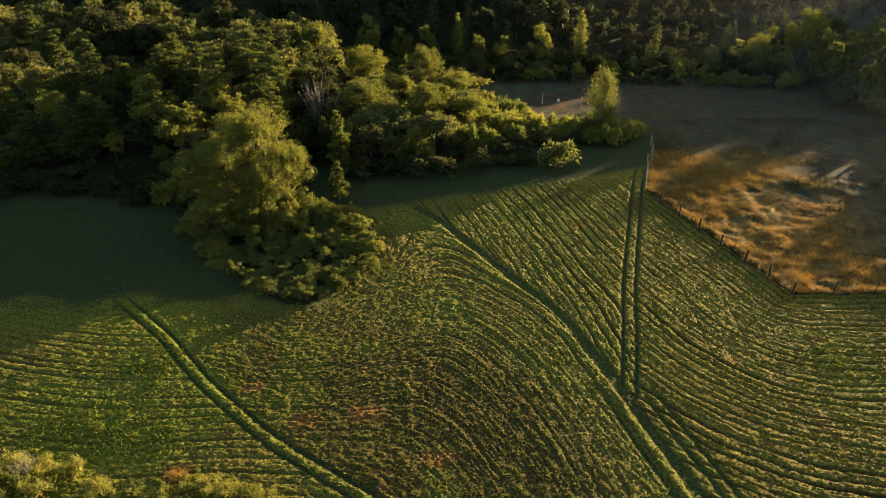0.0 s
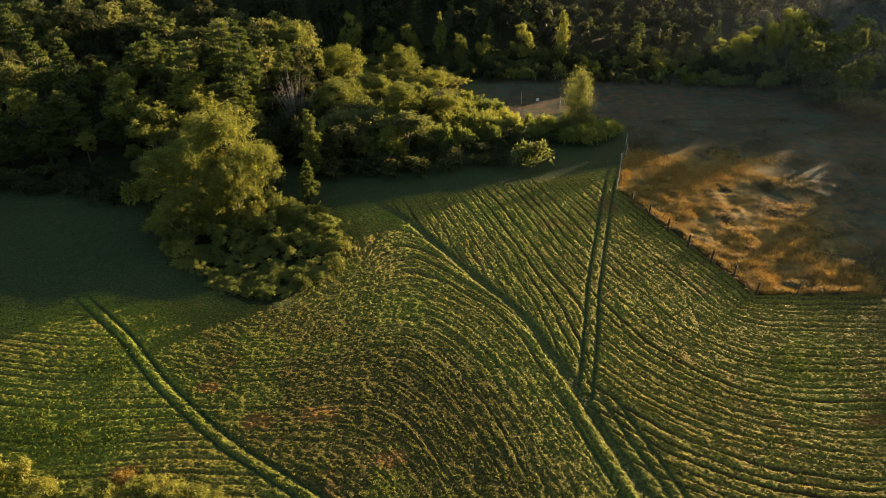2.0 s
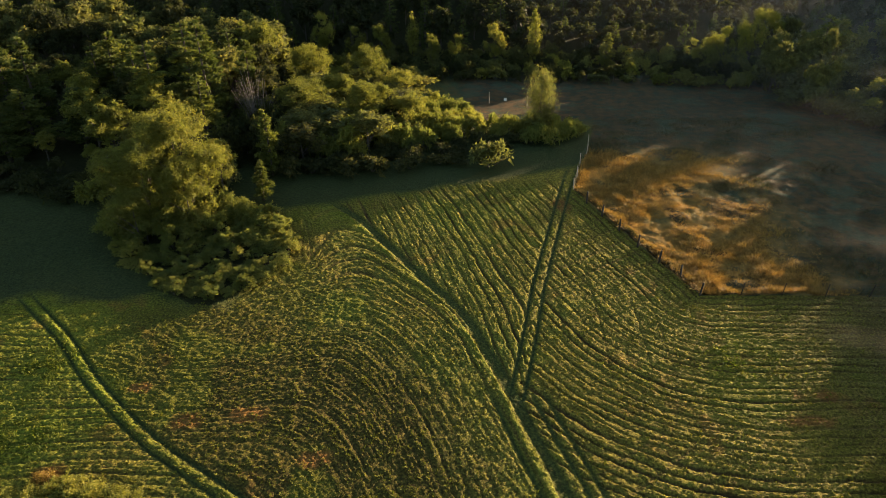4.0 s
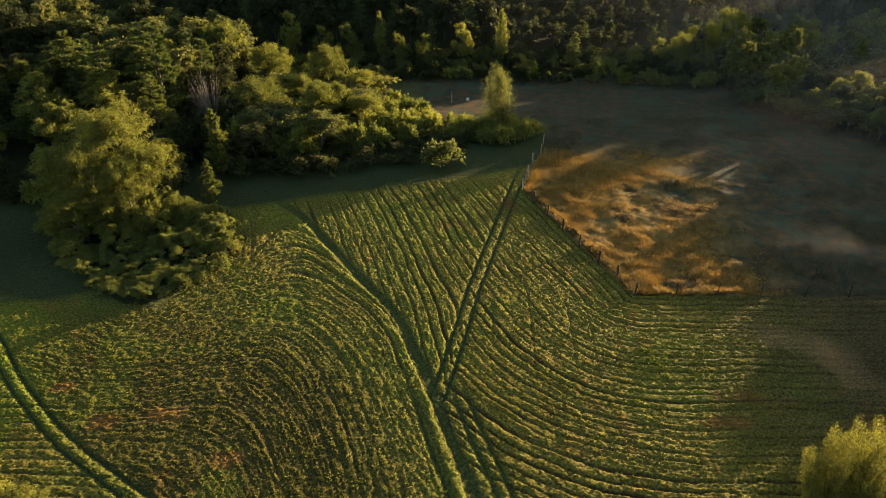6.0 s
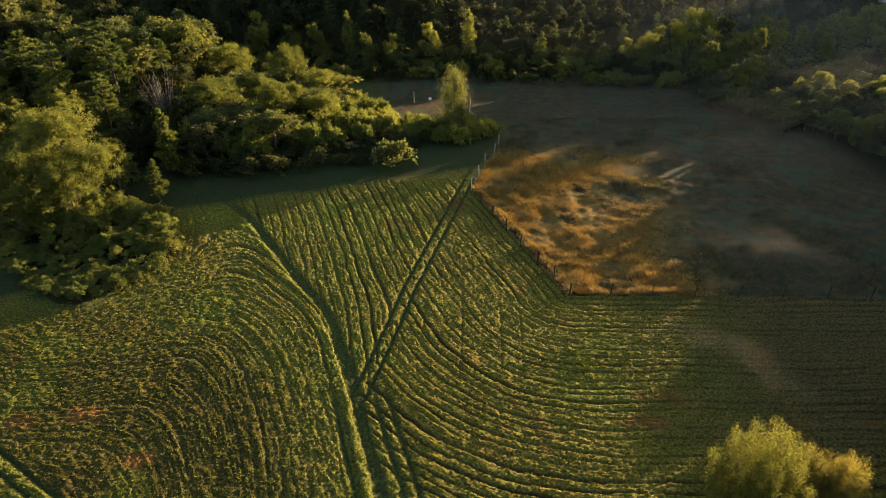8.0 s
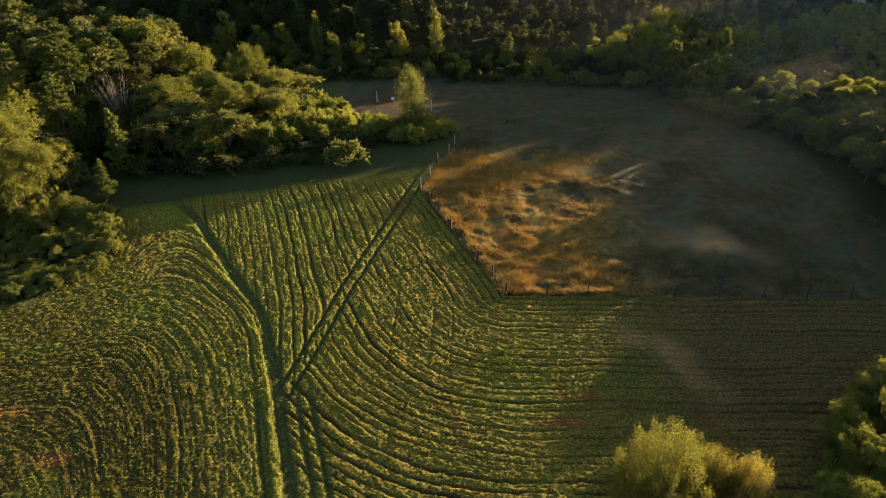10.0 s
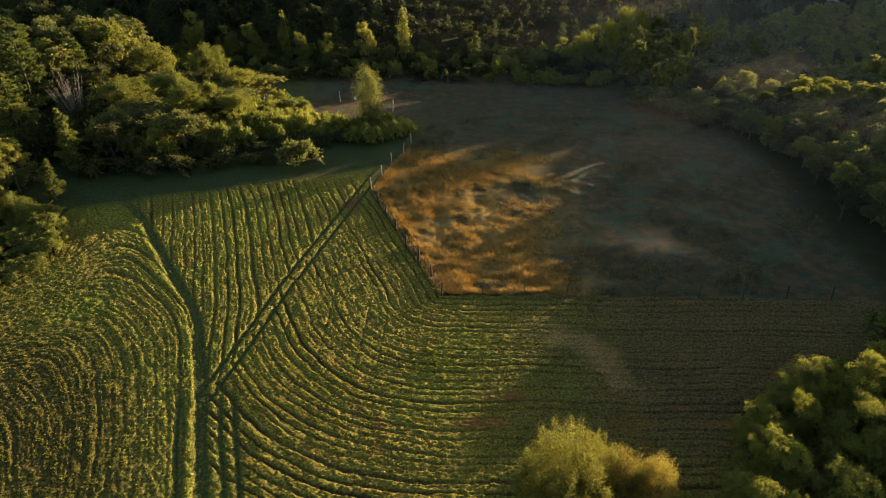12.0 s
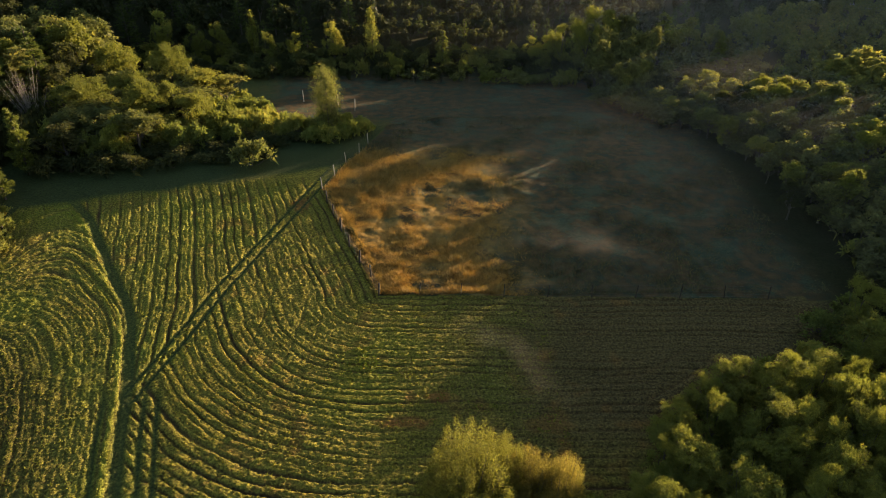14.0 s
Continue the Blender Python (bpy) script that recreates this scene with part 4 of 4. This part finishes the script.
GORSE = Kind("wayside_bush", "sunlit yellow-green bush with thin shoots", "bush", "bushes at the near corner", [
    (shrub(211, 3.5, 2.6, 40, 1600, 0.26, LEAF_WAYSIDE), 3.5), (shrub(212, 3, 2.4, 36, 1400, 0.26, LEAF_WAYSIDE), 3)])
WILLOW = Kind("willow_bush", "feathery pale gold willow bush, upright and sunlit", "bush", "willows by the field", [
    (plume_bush(181, 11, 5.0, 42000, 0.2, LEAF_WILLOW), 11), (plume_bush(182, 7.5, 3.2, 18000, 0.19, LEAF_TAWNY), 7.5)])

# ---- trees: the thicket that juts into the field ----
rng = np.random.default_rng(31)
for x, y, h, q, i in ((-31.5, 111.5, 18.0, 1.25, 0), (-34.5, 104.0, 15.0, 1.15, 2), (-28.0, 103.5, 12.5, 1.0, 1), (-39.5, 107.0, 13.0, 1.1, 1), (-25.5, 108.5, 13.5, 1.0, 2), (-35.0, 99.0, 9.5, 0.9, 0)):
    ASH.at(rng, x, y, h, q, i)
SPRUCE.at(rng, -18.3, 124.0, 14.0, 1.2)
SPRUCE.at(rng, -17.8, 114.0, 8.0, 1.0)
for x, y in scatter(rng, thicket, 2.15, 1800):
    deep = min(1.0, max(0.0, (y - 82) / 22 + 0.012 * (-12 - x)))
    lim = (x - float(np.interp(y - 0.781 * x - 3.0, [93, 98, 109, 113.6, 118.3, 119.5, 125], [-18, -23.6, -35.4, -42.4, -53, -59, -75]))) * 0.1155
    h = min(max(1.5, lim), 2.6 + 5.0 * deep * rng.uniform(0.6, 1.2)) * rng.choice((0.6, 1.0, 1.3), p=(0.25, 0.45, 0.3))
    (BUSH if rng.uniform() < 0.2 else BRAMBLE).at(rng, x, y, h, rng.uniform(0.42, 0.58) + 0.10 * h, 2 if rng.uniform() < 0.3 else None)

# ---- trees: hedge between hay field and far meadow ----
for x, y, h, q in ((-15.5, 146, 12.5, 1.2), (-1.5, 145, 12, 1.15), (-7, 155, 11, 0.9), (-18, 170, 15.0, 1.05), (-2.6, 165.5, 15.5, 0.85), (5.6, 163, 10.5, 0.9), (1.5, 150, 10.5, 0.85), (8, 147, 9, 0.8), (-31, 183, 14, 1.0), (-10, 158, 11, 0.9)):
    ASH.at(rng, x, y, h, q)
LONE = Kind("lone_tree", "single olive green tree standing beyond the hedge's end", "tree", "trees of the wood", [(column_tree(153, 13, 3.4, 8200, 0.27, LEAF_GREEN), 13)])
LONE.at(rng, 37.2, 147.5, 14.4, 0.85, 0)
for x, y, h in ((34.5, 140.5, 4.5), (38.3, 140.3, 5.0), (41.8, 142.8, 5.2), (44.8, 146.0, 4.4), (36.4, 142.4, 5.0)):
    BUSH.at(rng, x, y, h, 0.95, 1)
SCRUB.at(rng, 24.5, 127.8, 7.0, 1.2, 0)
hedge = [(-14, 124), (0, 125), (14, 127), (24, 131), (30, 139), (35, 145), (45, 147), (45, 152), (30, 151), (24, 160), (8, 170), (-20, 176), (-22, 130)]
for x, y in scatter(rng, hedge, 3.5, 2000):
    if x < -17.5 and y < 147:
        continue
    tall = float(np.interp(x, [-20, 0, 15, 25, 45], [9.0, 7.8, 6.0, 4.8, 4.4])) * rng.uniform(0.75, 1.15)
    front = y < 133 + 0.35 * x
    # front bushes take the darkened leaves to imitate the hedge's unlit side
    (SCRUB if front and x < 32 else MAPLE if tall > 7 and rng.uniform() < 0.5 else BUSH).at(rng, x, y, tall * (0.5 if front else 1.05), 0.6 + tall * 0.07, 1 if front and x < 32 else None)
bare = tagged(new("bare_bush", bare_bush(191, 20.0, 4.8, 44)), "leafless grey bush with fanned bare stems", "bush", "bushes of the thicket")
bare.matrix_basis = pose(-24.0, 141.5, ground_z(-24, 141.5))

for x, y, h in ((-22, 133, 9), (-25.5, 135, 9), (-20, 138, 9), (-19, 130, 7), (-28, 131, 8), (-22.5, 138.5, 9.5)):
    SCRUB.at(rng, x, y, h * 1.2, 1.3, 1)

# ---- trees: left wood ----
for x, y, h, q in ((-35.5, 146, 25.5, 1.4), (-42.0, 156, 24.0, 1.35), (-71, 143, 21.0, 1.25), (-50, 146, 21, 1.2), (-33, 134, 17.0, 1.1), (-45, 141, 22.0, 1.25), (-57, 152, 22.0, 1.2), (-60, 150, 19, 1.0), (-88, 136, 18, 1.0)):
    PINE.at(rng, x, y, h, q)
for x, y, h, q in ((-61, 158, 17.5, 1.2), (-50, 129, 13.0, 1.0), (-77, 134, 13, 1.0), (-83, 109, 14.0, 1.1), (-40, 119, 11, 0.9), (-44, 138, 15, 1.1), (-26, 117, 10.5, 0.8), (-30, 177, 19.0, 1.25), (-40, 167, 17, 1.2), (-57, 137, 13, 1.0)):
    OAK.at(rng, x, y, h, q)
for x, y, h in ((-34, 161, 16.5), (-28, 168, 15.5), (-47, 164, 17.0), (-38, 175, 17.0), (-53, 170, 16.0), (-31, 192, 16.0), (-25, 156, 13.0)):
    MAPLE.at(rng, x, y, h, 1.25)
left_wood = [(-112, 122), (-62, 124), (-46, 116), (-32, 121), (-23, 130), (-22, 178), (-40, 205), (-115, 205)]
for x, y in scatter(rng, left_wood, 6.6, 2500):
    if x > -30 and y < 148:
        continue
    if y > 178:
        MAPLE.at(rng, x, y, rng.uniform(13, 18))
        continue
    front = min(1.0, max(0.25, (y - 112) / 30))
    kind = PINE if rng.uniform() < 0.2 else (OAK if rng.uniform() < 0.2 else MAPLE)
    h = (14.0 + 6.0 * front) * rng.uniform(0.8, 1.1) if kind is PINE else (6.0 + 5.5 * front) * rng.uniform(0.65, 1.3)
    low = x < -50 and y < 144
    kind.at(rng, x, y, h * (0.65 if low else 1.0), h / 16.0 if low else None)
for x, y in scatter(rng, [(-108, 117), (-62, 118), (-44, 110), (-30, 113), (-23, 122), (-30, 122), (-46, 118), (-62, 124), (-108, 124)], 3.4, 900):
    # beyond x = -50 the darkened scrub imitates the wood's shaded foot
    SCRUB.at(rng, x, y, rng.uniform(3.0, 6.0) * (0.7 if x < -50 else 1.0), 1.1, 1 if x < -50 else None)

# ---- trees: far edge ----
for x, y, h, q in ((-20, 209, 14.5, 0.95), (-2, 206, 11.5, 0.8), (13, 203, 10.0, 0.6), (20, 206, 9, 0.6), (31.5, 205, 12, 0.85), (105, 200, 17.5, 1.15), (112, 203, 15.5, 0.9), (98, 202, 12, 0.8), (89, 203, 8, 0.7), (95, 205, 8, 0.7), (-10, 207, 11, 0.8)):
    ALDER.at(rng, x, y, h, q * 1.25)
for x, y, h, i in ((7, 210, 14.0, 1), (43, 204.5, 15.6, 0)):
    POPLAR.at(rng, x, y, h, 1.0, i)
BUSH.at(rng, 48, 200.5, 5.2, 1.0, 2)
# tree added to close a gap where sun reached the far meadow
ALDER.at(rng, 92, 197, 7.5, 0.9)
SPRUCE.at(rng, 63.5, 201, 10.5, 1.3)
def glade(x, y):
    """How high trees may stand where the sun gets through to the gateway beyond the hedge."""
    return max(1.6, (x - 34) * 0.1155) if 141.5 < y - 0.781 * x < 147.5 else 99.0


edge = [(-20, 196), (10, 190), (50, 189), (80, 187), (102, 180), (112, 186), (104, 212), (20, 214), (-40, 214)]
for x, y in scatter(rng, edge, 3.9, 2200):
    SCRUB.at(rng, x, y, min(rng.uniform(3.0, 5.6), glade(x, y)), rng.uniform(0.7, 1.1), int(rng.choice(3, p=(0.4, 0.42, 0.18))))

# ---- trees: far wood on the rise ----
FARPINE.slot = 1
grove = Grove()
for x, y in scatter(rng, [(-150, 208), (-40, 213), (105, 212), (150, 230), (240, 275), (215, 292), (60, 282), (-10, 262), (-160, 262)], 6.6, 6500):
    grove.at(rng, FARPINE if rng.uniform() < 0.28 else FAR, x, y, min(rng.uniform(6.5, 9.5) if x > 45 else rng.uniform(9, 14), glade(x, y)))
# ---- trees: right wood ----
SPRUCE.at(rng, 137.5, 185, 13, 1.4)
right_wood = [(123, 55), (128, 95), (129, 120), (122, 142), (112, 163), (102, 182), (120, 210), (135, 218), (250, 280), (262, 120), (210, 55)]


back_wood = Grove()


def caster_height(x, y, high=False):
    """How high the wood stands, rising and dipping: solved from where its shadow should end on the ground."""
    u = y - 0.781 * x
    reach = float(np.interp(u, [-40, -18, -13, -4, 1, 4.7, 11.5, 13.3, 14, 20.5, 28.5, 32, 38, 45, 51, 52.5, 53.5, 60, 67, 74, 78, 79, 80.5, 83, 84, 86.5, 89, 92, 94, 98, 102, 105, 112, 118, 122, 130],
                            [34, 38, 46, 48, 50, 60, 54, 59, 61, 64, 65, 66, 65, 60, 57, 62, 80, 79, 77, 74, 70, 46, 33, 33, 64, 76, 74, 64, 46, 36, 30, 20, 5, -16, -30, -42]))
    clear = (x - reach) * 0.1155 - ground_z(x, y)
    if high:
        return clear
    return (0.70 if u < 93 else 1.0) * min(12.5 + 0.42 * max(0.0, min(u, 112.0) - 98.0), max(3.0, clear))


# the belt of taller trees whose crowns catch the sun
for x, y in scatter(rng, [(115, 169), (116, 144), (125, 128), (120, 104), (133, 100), (147, 122), (150, 150), (128, 168)], 4.4, 1500):
    h = caster_height(x, y, True)
    (OAK if rng.uniform() < 0.5 else MAPLE).at(rng, x, y, h * rng.uniform(0.86, 1.06), 0.30 + 0.045 * h)
for x, y in scatter(rng, right_wood, 5.0, 7000):
    h = caster_height(x, y)
    if x > 95 + 0.62 * y:
        continue
    deep = x > 152 or y > 205
    pick = FARPINE if rng.uniform() < 0.12 else FAR
    if deep:
        back_wood.at(rng, pick, x, y, min(h, 10.5) * rng.uniform(0.7, 1.0))
    else:
        (pick if pick is FARPINE else YOUNG).at(rng, x, y, h * (rng.uniform(1.25, 1.45) if rng.uniform() < 0.14 else rng.uniform(0.8, 1.02)), 0.55 + 0.055 * h)
for x, y in scatter(rng, [(122, 60), (129, 60), (133, 96), (134, 122), (126, 144), (116, 165), (108, 182), (102, 182), (109, 163), (119, 143), (127, 120), (127, 96)], 3.2, 1500):
    h = caster_height(x, y)
    (YOUNG if rng.uniform() < 0.55 else SCRUB).at(rng, x, y, h * rng.uniform(0.7, 1.0), 0.5 + 0.06 * h)
# strip added mostly out of view to cast shade on field and meadow
for x, y in scatter(rng, [(152, 60), (166, 60), (172, 172), (158, 168)], 3.4, 2400):
    back_wood.at(rng, FAR, x, y, max(3.0, caster_height(x, y, True) * rng.uniform(0.94, 1.0) - float(np.interp(y - 0.781 * x, [12, 16, 50, 53], [0.0, 1.2, 1.2, 2.6]))))
# unseen trees added on the hill beyond the road to shape the sunlight's edge
for x, y in scatter(rng, [(264, 238), (284, 238), (296, 330), (274, 330)], 3.6, 2400):
    back_wood.at(rng, FAR, x, y, max(5.0, caster_height(x, y, True) * rng.uniform(0.96, 1.0) - (2.6 if y - 0.781 * x < 79 else 0.0)))
# dense rows whose heights are set by the shadow they should throw
for x, y in scatter(rng, [(106, 158), (113, 148), (119, 150), (114, 182), (107, 188)], 2.0, 1400):
    YOUNG.at(rng, x, y, caster_height(x, y, True) * (1.0 if 78.5 < y - 0.781 * x < 84.5 else 0.75) * rng.uniform(0.97, 1.04), 0.7)
for x, y in scatter(rng, [(103, 167), (110, 165), (117, 186), (106, 192)], 2.5, 1200):
    YOUNG.at(rng, x, y, caster_height(x, y) * rng.uniform(0.93, 1.02), 1.15)
tagged(back_wood.made("back_wood", (BARK, LEAF_GREEN, NEEDLES)), "low grey-green wood behind the meadow, closed and shaded, with added unseen shade-casting trees", "wood", kind="stuff")
tagged(grove.made("far_wood", (BARK, LEAF_DEEP_SHADE, NEEDLES)), "dense mixed wood of shaded green crowns on the far slopes", "wood", kind="stuff")

# ---- trees: beside the near corner ----
WILLOW.at(rng, 63.2, 44.6, 14.4, 1.1, 0)
WILLOW.at(rng, 70.0, 46.3, 9.0, 1.0, 1)
WILLOW.at(rng, 73.0, 46.0, 8.6, 0.85, 1)
WILLOW.at(rng, 67.0, 47.0, 10.4, 0.7, 0)
BUSH.at(rng, 76.0, 44.0, 4.5, 0.7, 2)
for x, y, h, q in ((94, 60, 7.0, 0.85), (99.6, 57, 9.0, 1.0), (96, 51.5, 8.6, 0.95), (87, 54, 6.0, 0.75), (86.6, 47.6, 7.8, 0.9), (82.6, 42.2, 8.0, 0.8), (104, 51, 9, 1.0), (106, 60, 8, 0.9), (91, 43, 8.5, 0.9), (100, 44, 9, 1.0), (111, 55, 9, 1.0), (114, 66, 8, 0.9), (118, 74, 8, 0.9), (76.5, 42.5, 4.5, 0.6), (120, 58, 9.5, 1.0), (110, 44, 9.5, 1.0)):
    ALDER.at(rng, x, y, h, q * 1.05)
for x, y in scatter(rng, [(80, 40.5), (84, 50), (90, 58.5), (100, 61), (112, 57), (112, 42)], 2.9, 900):
    ALDER.at(rng, x, y, 1.2 + max(3.0, caster_height(x, y, True)) * rng.uniform(0.6, 1.2), rng.uniform(0.5, 0.8))
for x, y in scatter(rng, [(82, 40), (84, 50), (90, 59), (104, 66), (116, 78), (126, 78), (126, 40)], 4.2, 500):
    BUSH.at(rng, x, y, rng.uniform(2.6, 4.5), 0.9)

dead = tagged(new("dead_branch", bare_bush(192, 4.4, 2.6, 12)), "bare grey dead branches among the corner bushes", "branch")
dead.matrix_basis = pose(91.2, 48.3, ground_z(91.2, 48.3), 14, -10, 40)

# ---- bushes: near left corner ----
for x, y in scatter(rng, [(-62, 52.5), (-44, 52), (-36, 50.5), (-28, 47.5), (-17, 46.5), (-15, 41), (-62, 40)], 2.1, 900):
    GORSE.at(rng, x, y, rng.uniform(1.3, 2.4) + (1.4 if x < -38 else 0), 0.62)

for x, y, h in ((-25.6, 48.7, 2.2), (-23.6, 48.3, 2.5), (-21.7, 47.9, 2.4), (-19.6, 47.3, 2.2), (-17.8, 46.8, 1.9), (-22.6, 46.8, 2.6)):
    GORSE.at(rng, x, y, h, 0.62)
RUSTY = Kind("rusty_bush", "low rust-brown bush at the field's near edge", "bush", "bushes at the near corner", [(shrub(213, 2.2, 1.6, 30, 1500, 0.2, LEAF_RUST), 2.2)])
RUSTY.at(rng, -27.6, 50.0, 1.7, 0.75)
RUSTY.at(rng, -16.2, 46.9, 1.1, 0.5)
twigs = tagged(new("bare_bush", bare_bush(193, 3.6, 1.8, 16)), "thin leafless grey bush among the wayside scrub", "bush", "bushes at the near corner")
twigs.matrix_basis = pose(-43.5, 50.5, ground_z(-43.5, 50.5))

# ---- ground mist ----
def mist_material():
    """Thin white droplets: mostly clear, scattering a little of the light that falls on them."""
    m, t, nodes, links, p = material("mist")
    nodes.remove(p)
    coord = nodes.new("ShaderNodeNewGeometry").outputs["Position"]
    a = nodes.new("ShaderNodeAttribute")
    a.attribute_name = "vapour"
    curl = ramp_node(t, noise_node(t, 0.28, 4, 0.6, coord), [(0.3, (0.35, 0.35, 0.35)), (0.7, (1.0, 1.0, 1.0))])
    fac = nodes.new("ShaderNodeMath")
    fac.operation = "MULTIPLY"
    links.new(a.outputs["Fac"], fac.inputs[0])
    links.new(curl, fac.inputs[1])
    clear, soft, thru, both, mx = (nodes.new("ShaderNode" + k) for k in ("BsdfTransparent", "BsdfDiffuse", "BsdfTranslucent", "MixShader", "MixShader"))
    soft.inputs["Color"].default_value = thru.inputs["Color"].default_value = (0.84, 0.8, 0.75, 1)
    both.inputs[0].default_value = 0.5
    links.new(soft.outputs[0], both.inputs[1])
    links.new(thru.outputs[0], both.inputs[2])
    links.new(fac.outputs[0], mx.inputs[0])
    links.new(clear.outputs[0], mx.inputs[1])
    links.new(both.outputs[0], mx.inputs[2])
    links.new(mx.outputs[0], nodes["Material Output"].inputs["Surface"])
    return m


def mist_mesh(x, y, z, dense):
    """One drift of mist: a grid of places with a density at each."""
    n, w = x.shape
    idx = np.arange(n * w).reshape(n, w)
    faces = np.stack([idx[:-1, :-1], idx[:-1, 1:], idx[1:, 1:], idx[1:, :-1]], -1).reshape(-1, 4)
    me = mesh_from("mist", np.stack([x, y, z], -1).reshape(-1, 3), faces, MIST, True)
    me.attributes.new("vapour", "FLOAT", "POINT").data.foreach_set("value", dense.ravel().astype(np.float32))
    return new("mist", me)


def mist_wisp(seed, points, tall, thick):
    """A drifting wisp: wavering curtains of vapour that rise from the grass and fade at every edge."""
    line = polyline(points, 10)
    n, w = len(line), 14
    way = np.gradient(line, axis=0)
    way /= np.linalg.norm(way, axis=1)[:, None]
    u, v = np.linspace(0, 1, n)[:, None].repeat(w, 1), np.linspace(0, 1, w)[None, :].repeat(n, 0)
    off = 2.2 * (fbm(u * 24, v * 5, 5.0, seed) - 0.5) + 1.5 * v - 0.8
    x, y = line[:, 0:1] - way[:, 1:2] * off, line[:, 1:2] + way[:, 0:1] * off
    z = base_height(x, y) + 0.5 + tall * v * (0.55 + 0.9 * fbm(x, y, 6.0, seed + 5))
    dense = thick * np.sin(np.pi * u) ** 1.2 * np.sin(np.pi * v ** 0.75) ** 1.1 * (0.25 + fbm(u * 30, v * 6, 4.0, seed + 9))
    tagged(mist_mesh(x, y, z, dense), "thin pale wisp of morning mist low over the grass", "mist", kind="stuff")


def haze_veil(seed, x0, x1, y0, y1, height, thick, label):
    """A broad, thin sheet standing in for haze: it brightens what lies below and thins out towards its edges."""
    x, y = np.meshgrid(np.linspace(x0, x1, 40), np.linspace(y0, y1, 40))
    rim = np.hypot((x - (x0 + x1) / 2) / (x1 - x0) * 2, (y - (y0 + y1) / 2) / (y1 - y0) * 2)
    z = base_height(x, y) + height(x, y) + 1.5 * (fbm(x, y, 30, seed) - 0.5)
    tagged(mist_mesh(x, y, z, thick * step01(1.0, 0.35, rim) * (0.5 + fbm(x, y, 25, seed + 3))), label, "mist", kind="stuff")


MIST = mist_material()
mist_wisp(301, [(68, 93), (77, 94.5), (84, 92.5), (92, 88.5), (100, 85)], 5.0, 0.026)
mist_wisp(311, [(75, 132), (79, 126), (82.5, 118.5), (87, 118), (95, 123)], 6.0, 0.004)
mist_wisp(321, [(63, 74), (67.5, 71), (70.5, 67), (74, 60.5), (76, 55)], 4.5, 0.017)
# haze sheets, hung to lift the dark tones of meadow, wood and slope
haze_veil(331, 48, 150, 62, 196, lambda x, y: 2.4 + 0 * x, 0.010, "thin sheet standing in for the haze over the meadow")
haze_veil(341, 62, 290, 40, 340, lambda x, y: 8.5 - 2.5 * step01(124, 104, x - 0.25 * (150 - y)), 0.08, "thin morning haze lying over the wood by the meadow")
haze_veil(351, 0, 240, 170, 300, lambda x, y: 12.0 - 6.0 * step01(205, 190, y), 0.035, "thin morning haze hanging before the far slope")

# ---- road and guard rail beyond the right wood ----
def asphalt():
    m, t, nodes, links, p = material("asphalt")
    coord = nodes.new("ShaderNodeTexCoord")
    links.new(ramp_node(t, noise_node(t, 2.0, 5, 0.7, coord.outputs["Object"]), [(0.3, (0.10, 0.10, 0.10)), (0.7, (0.19, 0.185, 0.18))]), p.inputs["Base Color"])
    p.inputs["Roughness"].default_value = 0.6
    return m


road_a, road_b = Vector((206.0, 292.0, 0)), Vector((262.0, 232.0, 0))
along = (road_b - road_a).normalized()
across = Vector((-along.y, along.x, 0))
bm = bmesh.new()
rows = []
for i in range(25):
    c = road_a.lerp(road_b, i / 24)
    z = ground_z(c.x, c.y) + 0.25
    rows.append([bm.verts.new((*(c + across * o).xy, z + dz)) for o, dz in ((-4.6, -0.6), (-4.0, 0.0), (0.0, 0.06), (4.0, 0.0), (4.6, -0.6))])
for a, b in zip(rows[:-1], rows[1:]):
    for k in range(4):
        bm.faces.new((a[k], b[k], b[k + 1], a[k + 1]))
road_mesh = bpy.data.meshes.new("road")
bm.to_mesh(road_mesh)
bm.free()
road_mesh.materials.append(asphalt())
tagged(new("road", road_mesh), "grey asphalt road beyond the wood", "road", kind="structure")
rail = tagged(new("guard_rail"), "pale metal guard rail along the road", "guard rail")
rail_post = post_mesh("rail_post", 0.9, 0.08, WOOD_PALE)
line = []
for i in range(15):
    c = road_a.lerp(road_b, i / 14) - across * 4.9
    z = ground_z(c.x, c.y)
    part("rail_post", rail_post, rail).matrix_basis = pose(c.x, c.y, z)
    line.append(Vector((c.x, c.y, z + 0.8)))
part("beam", mesh_from("beam", *tube(line, [0.13] * len(line), 6), WOOD_PALE), rail)
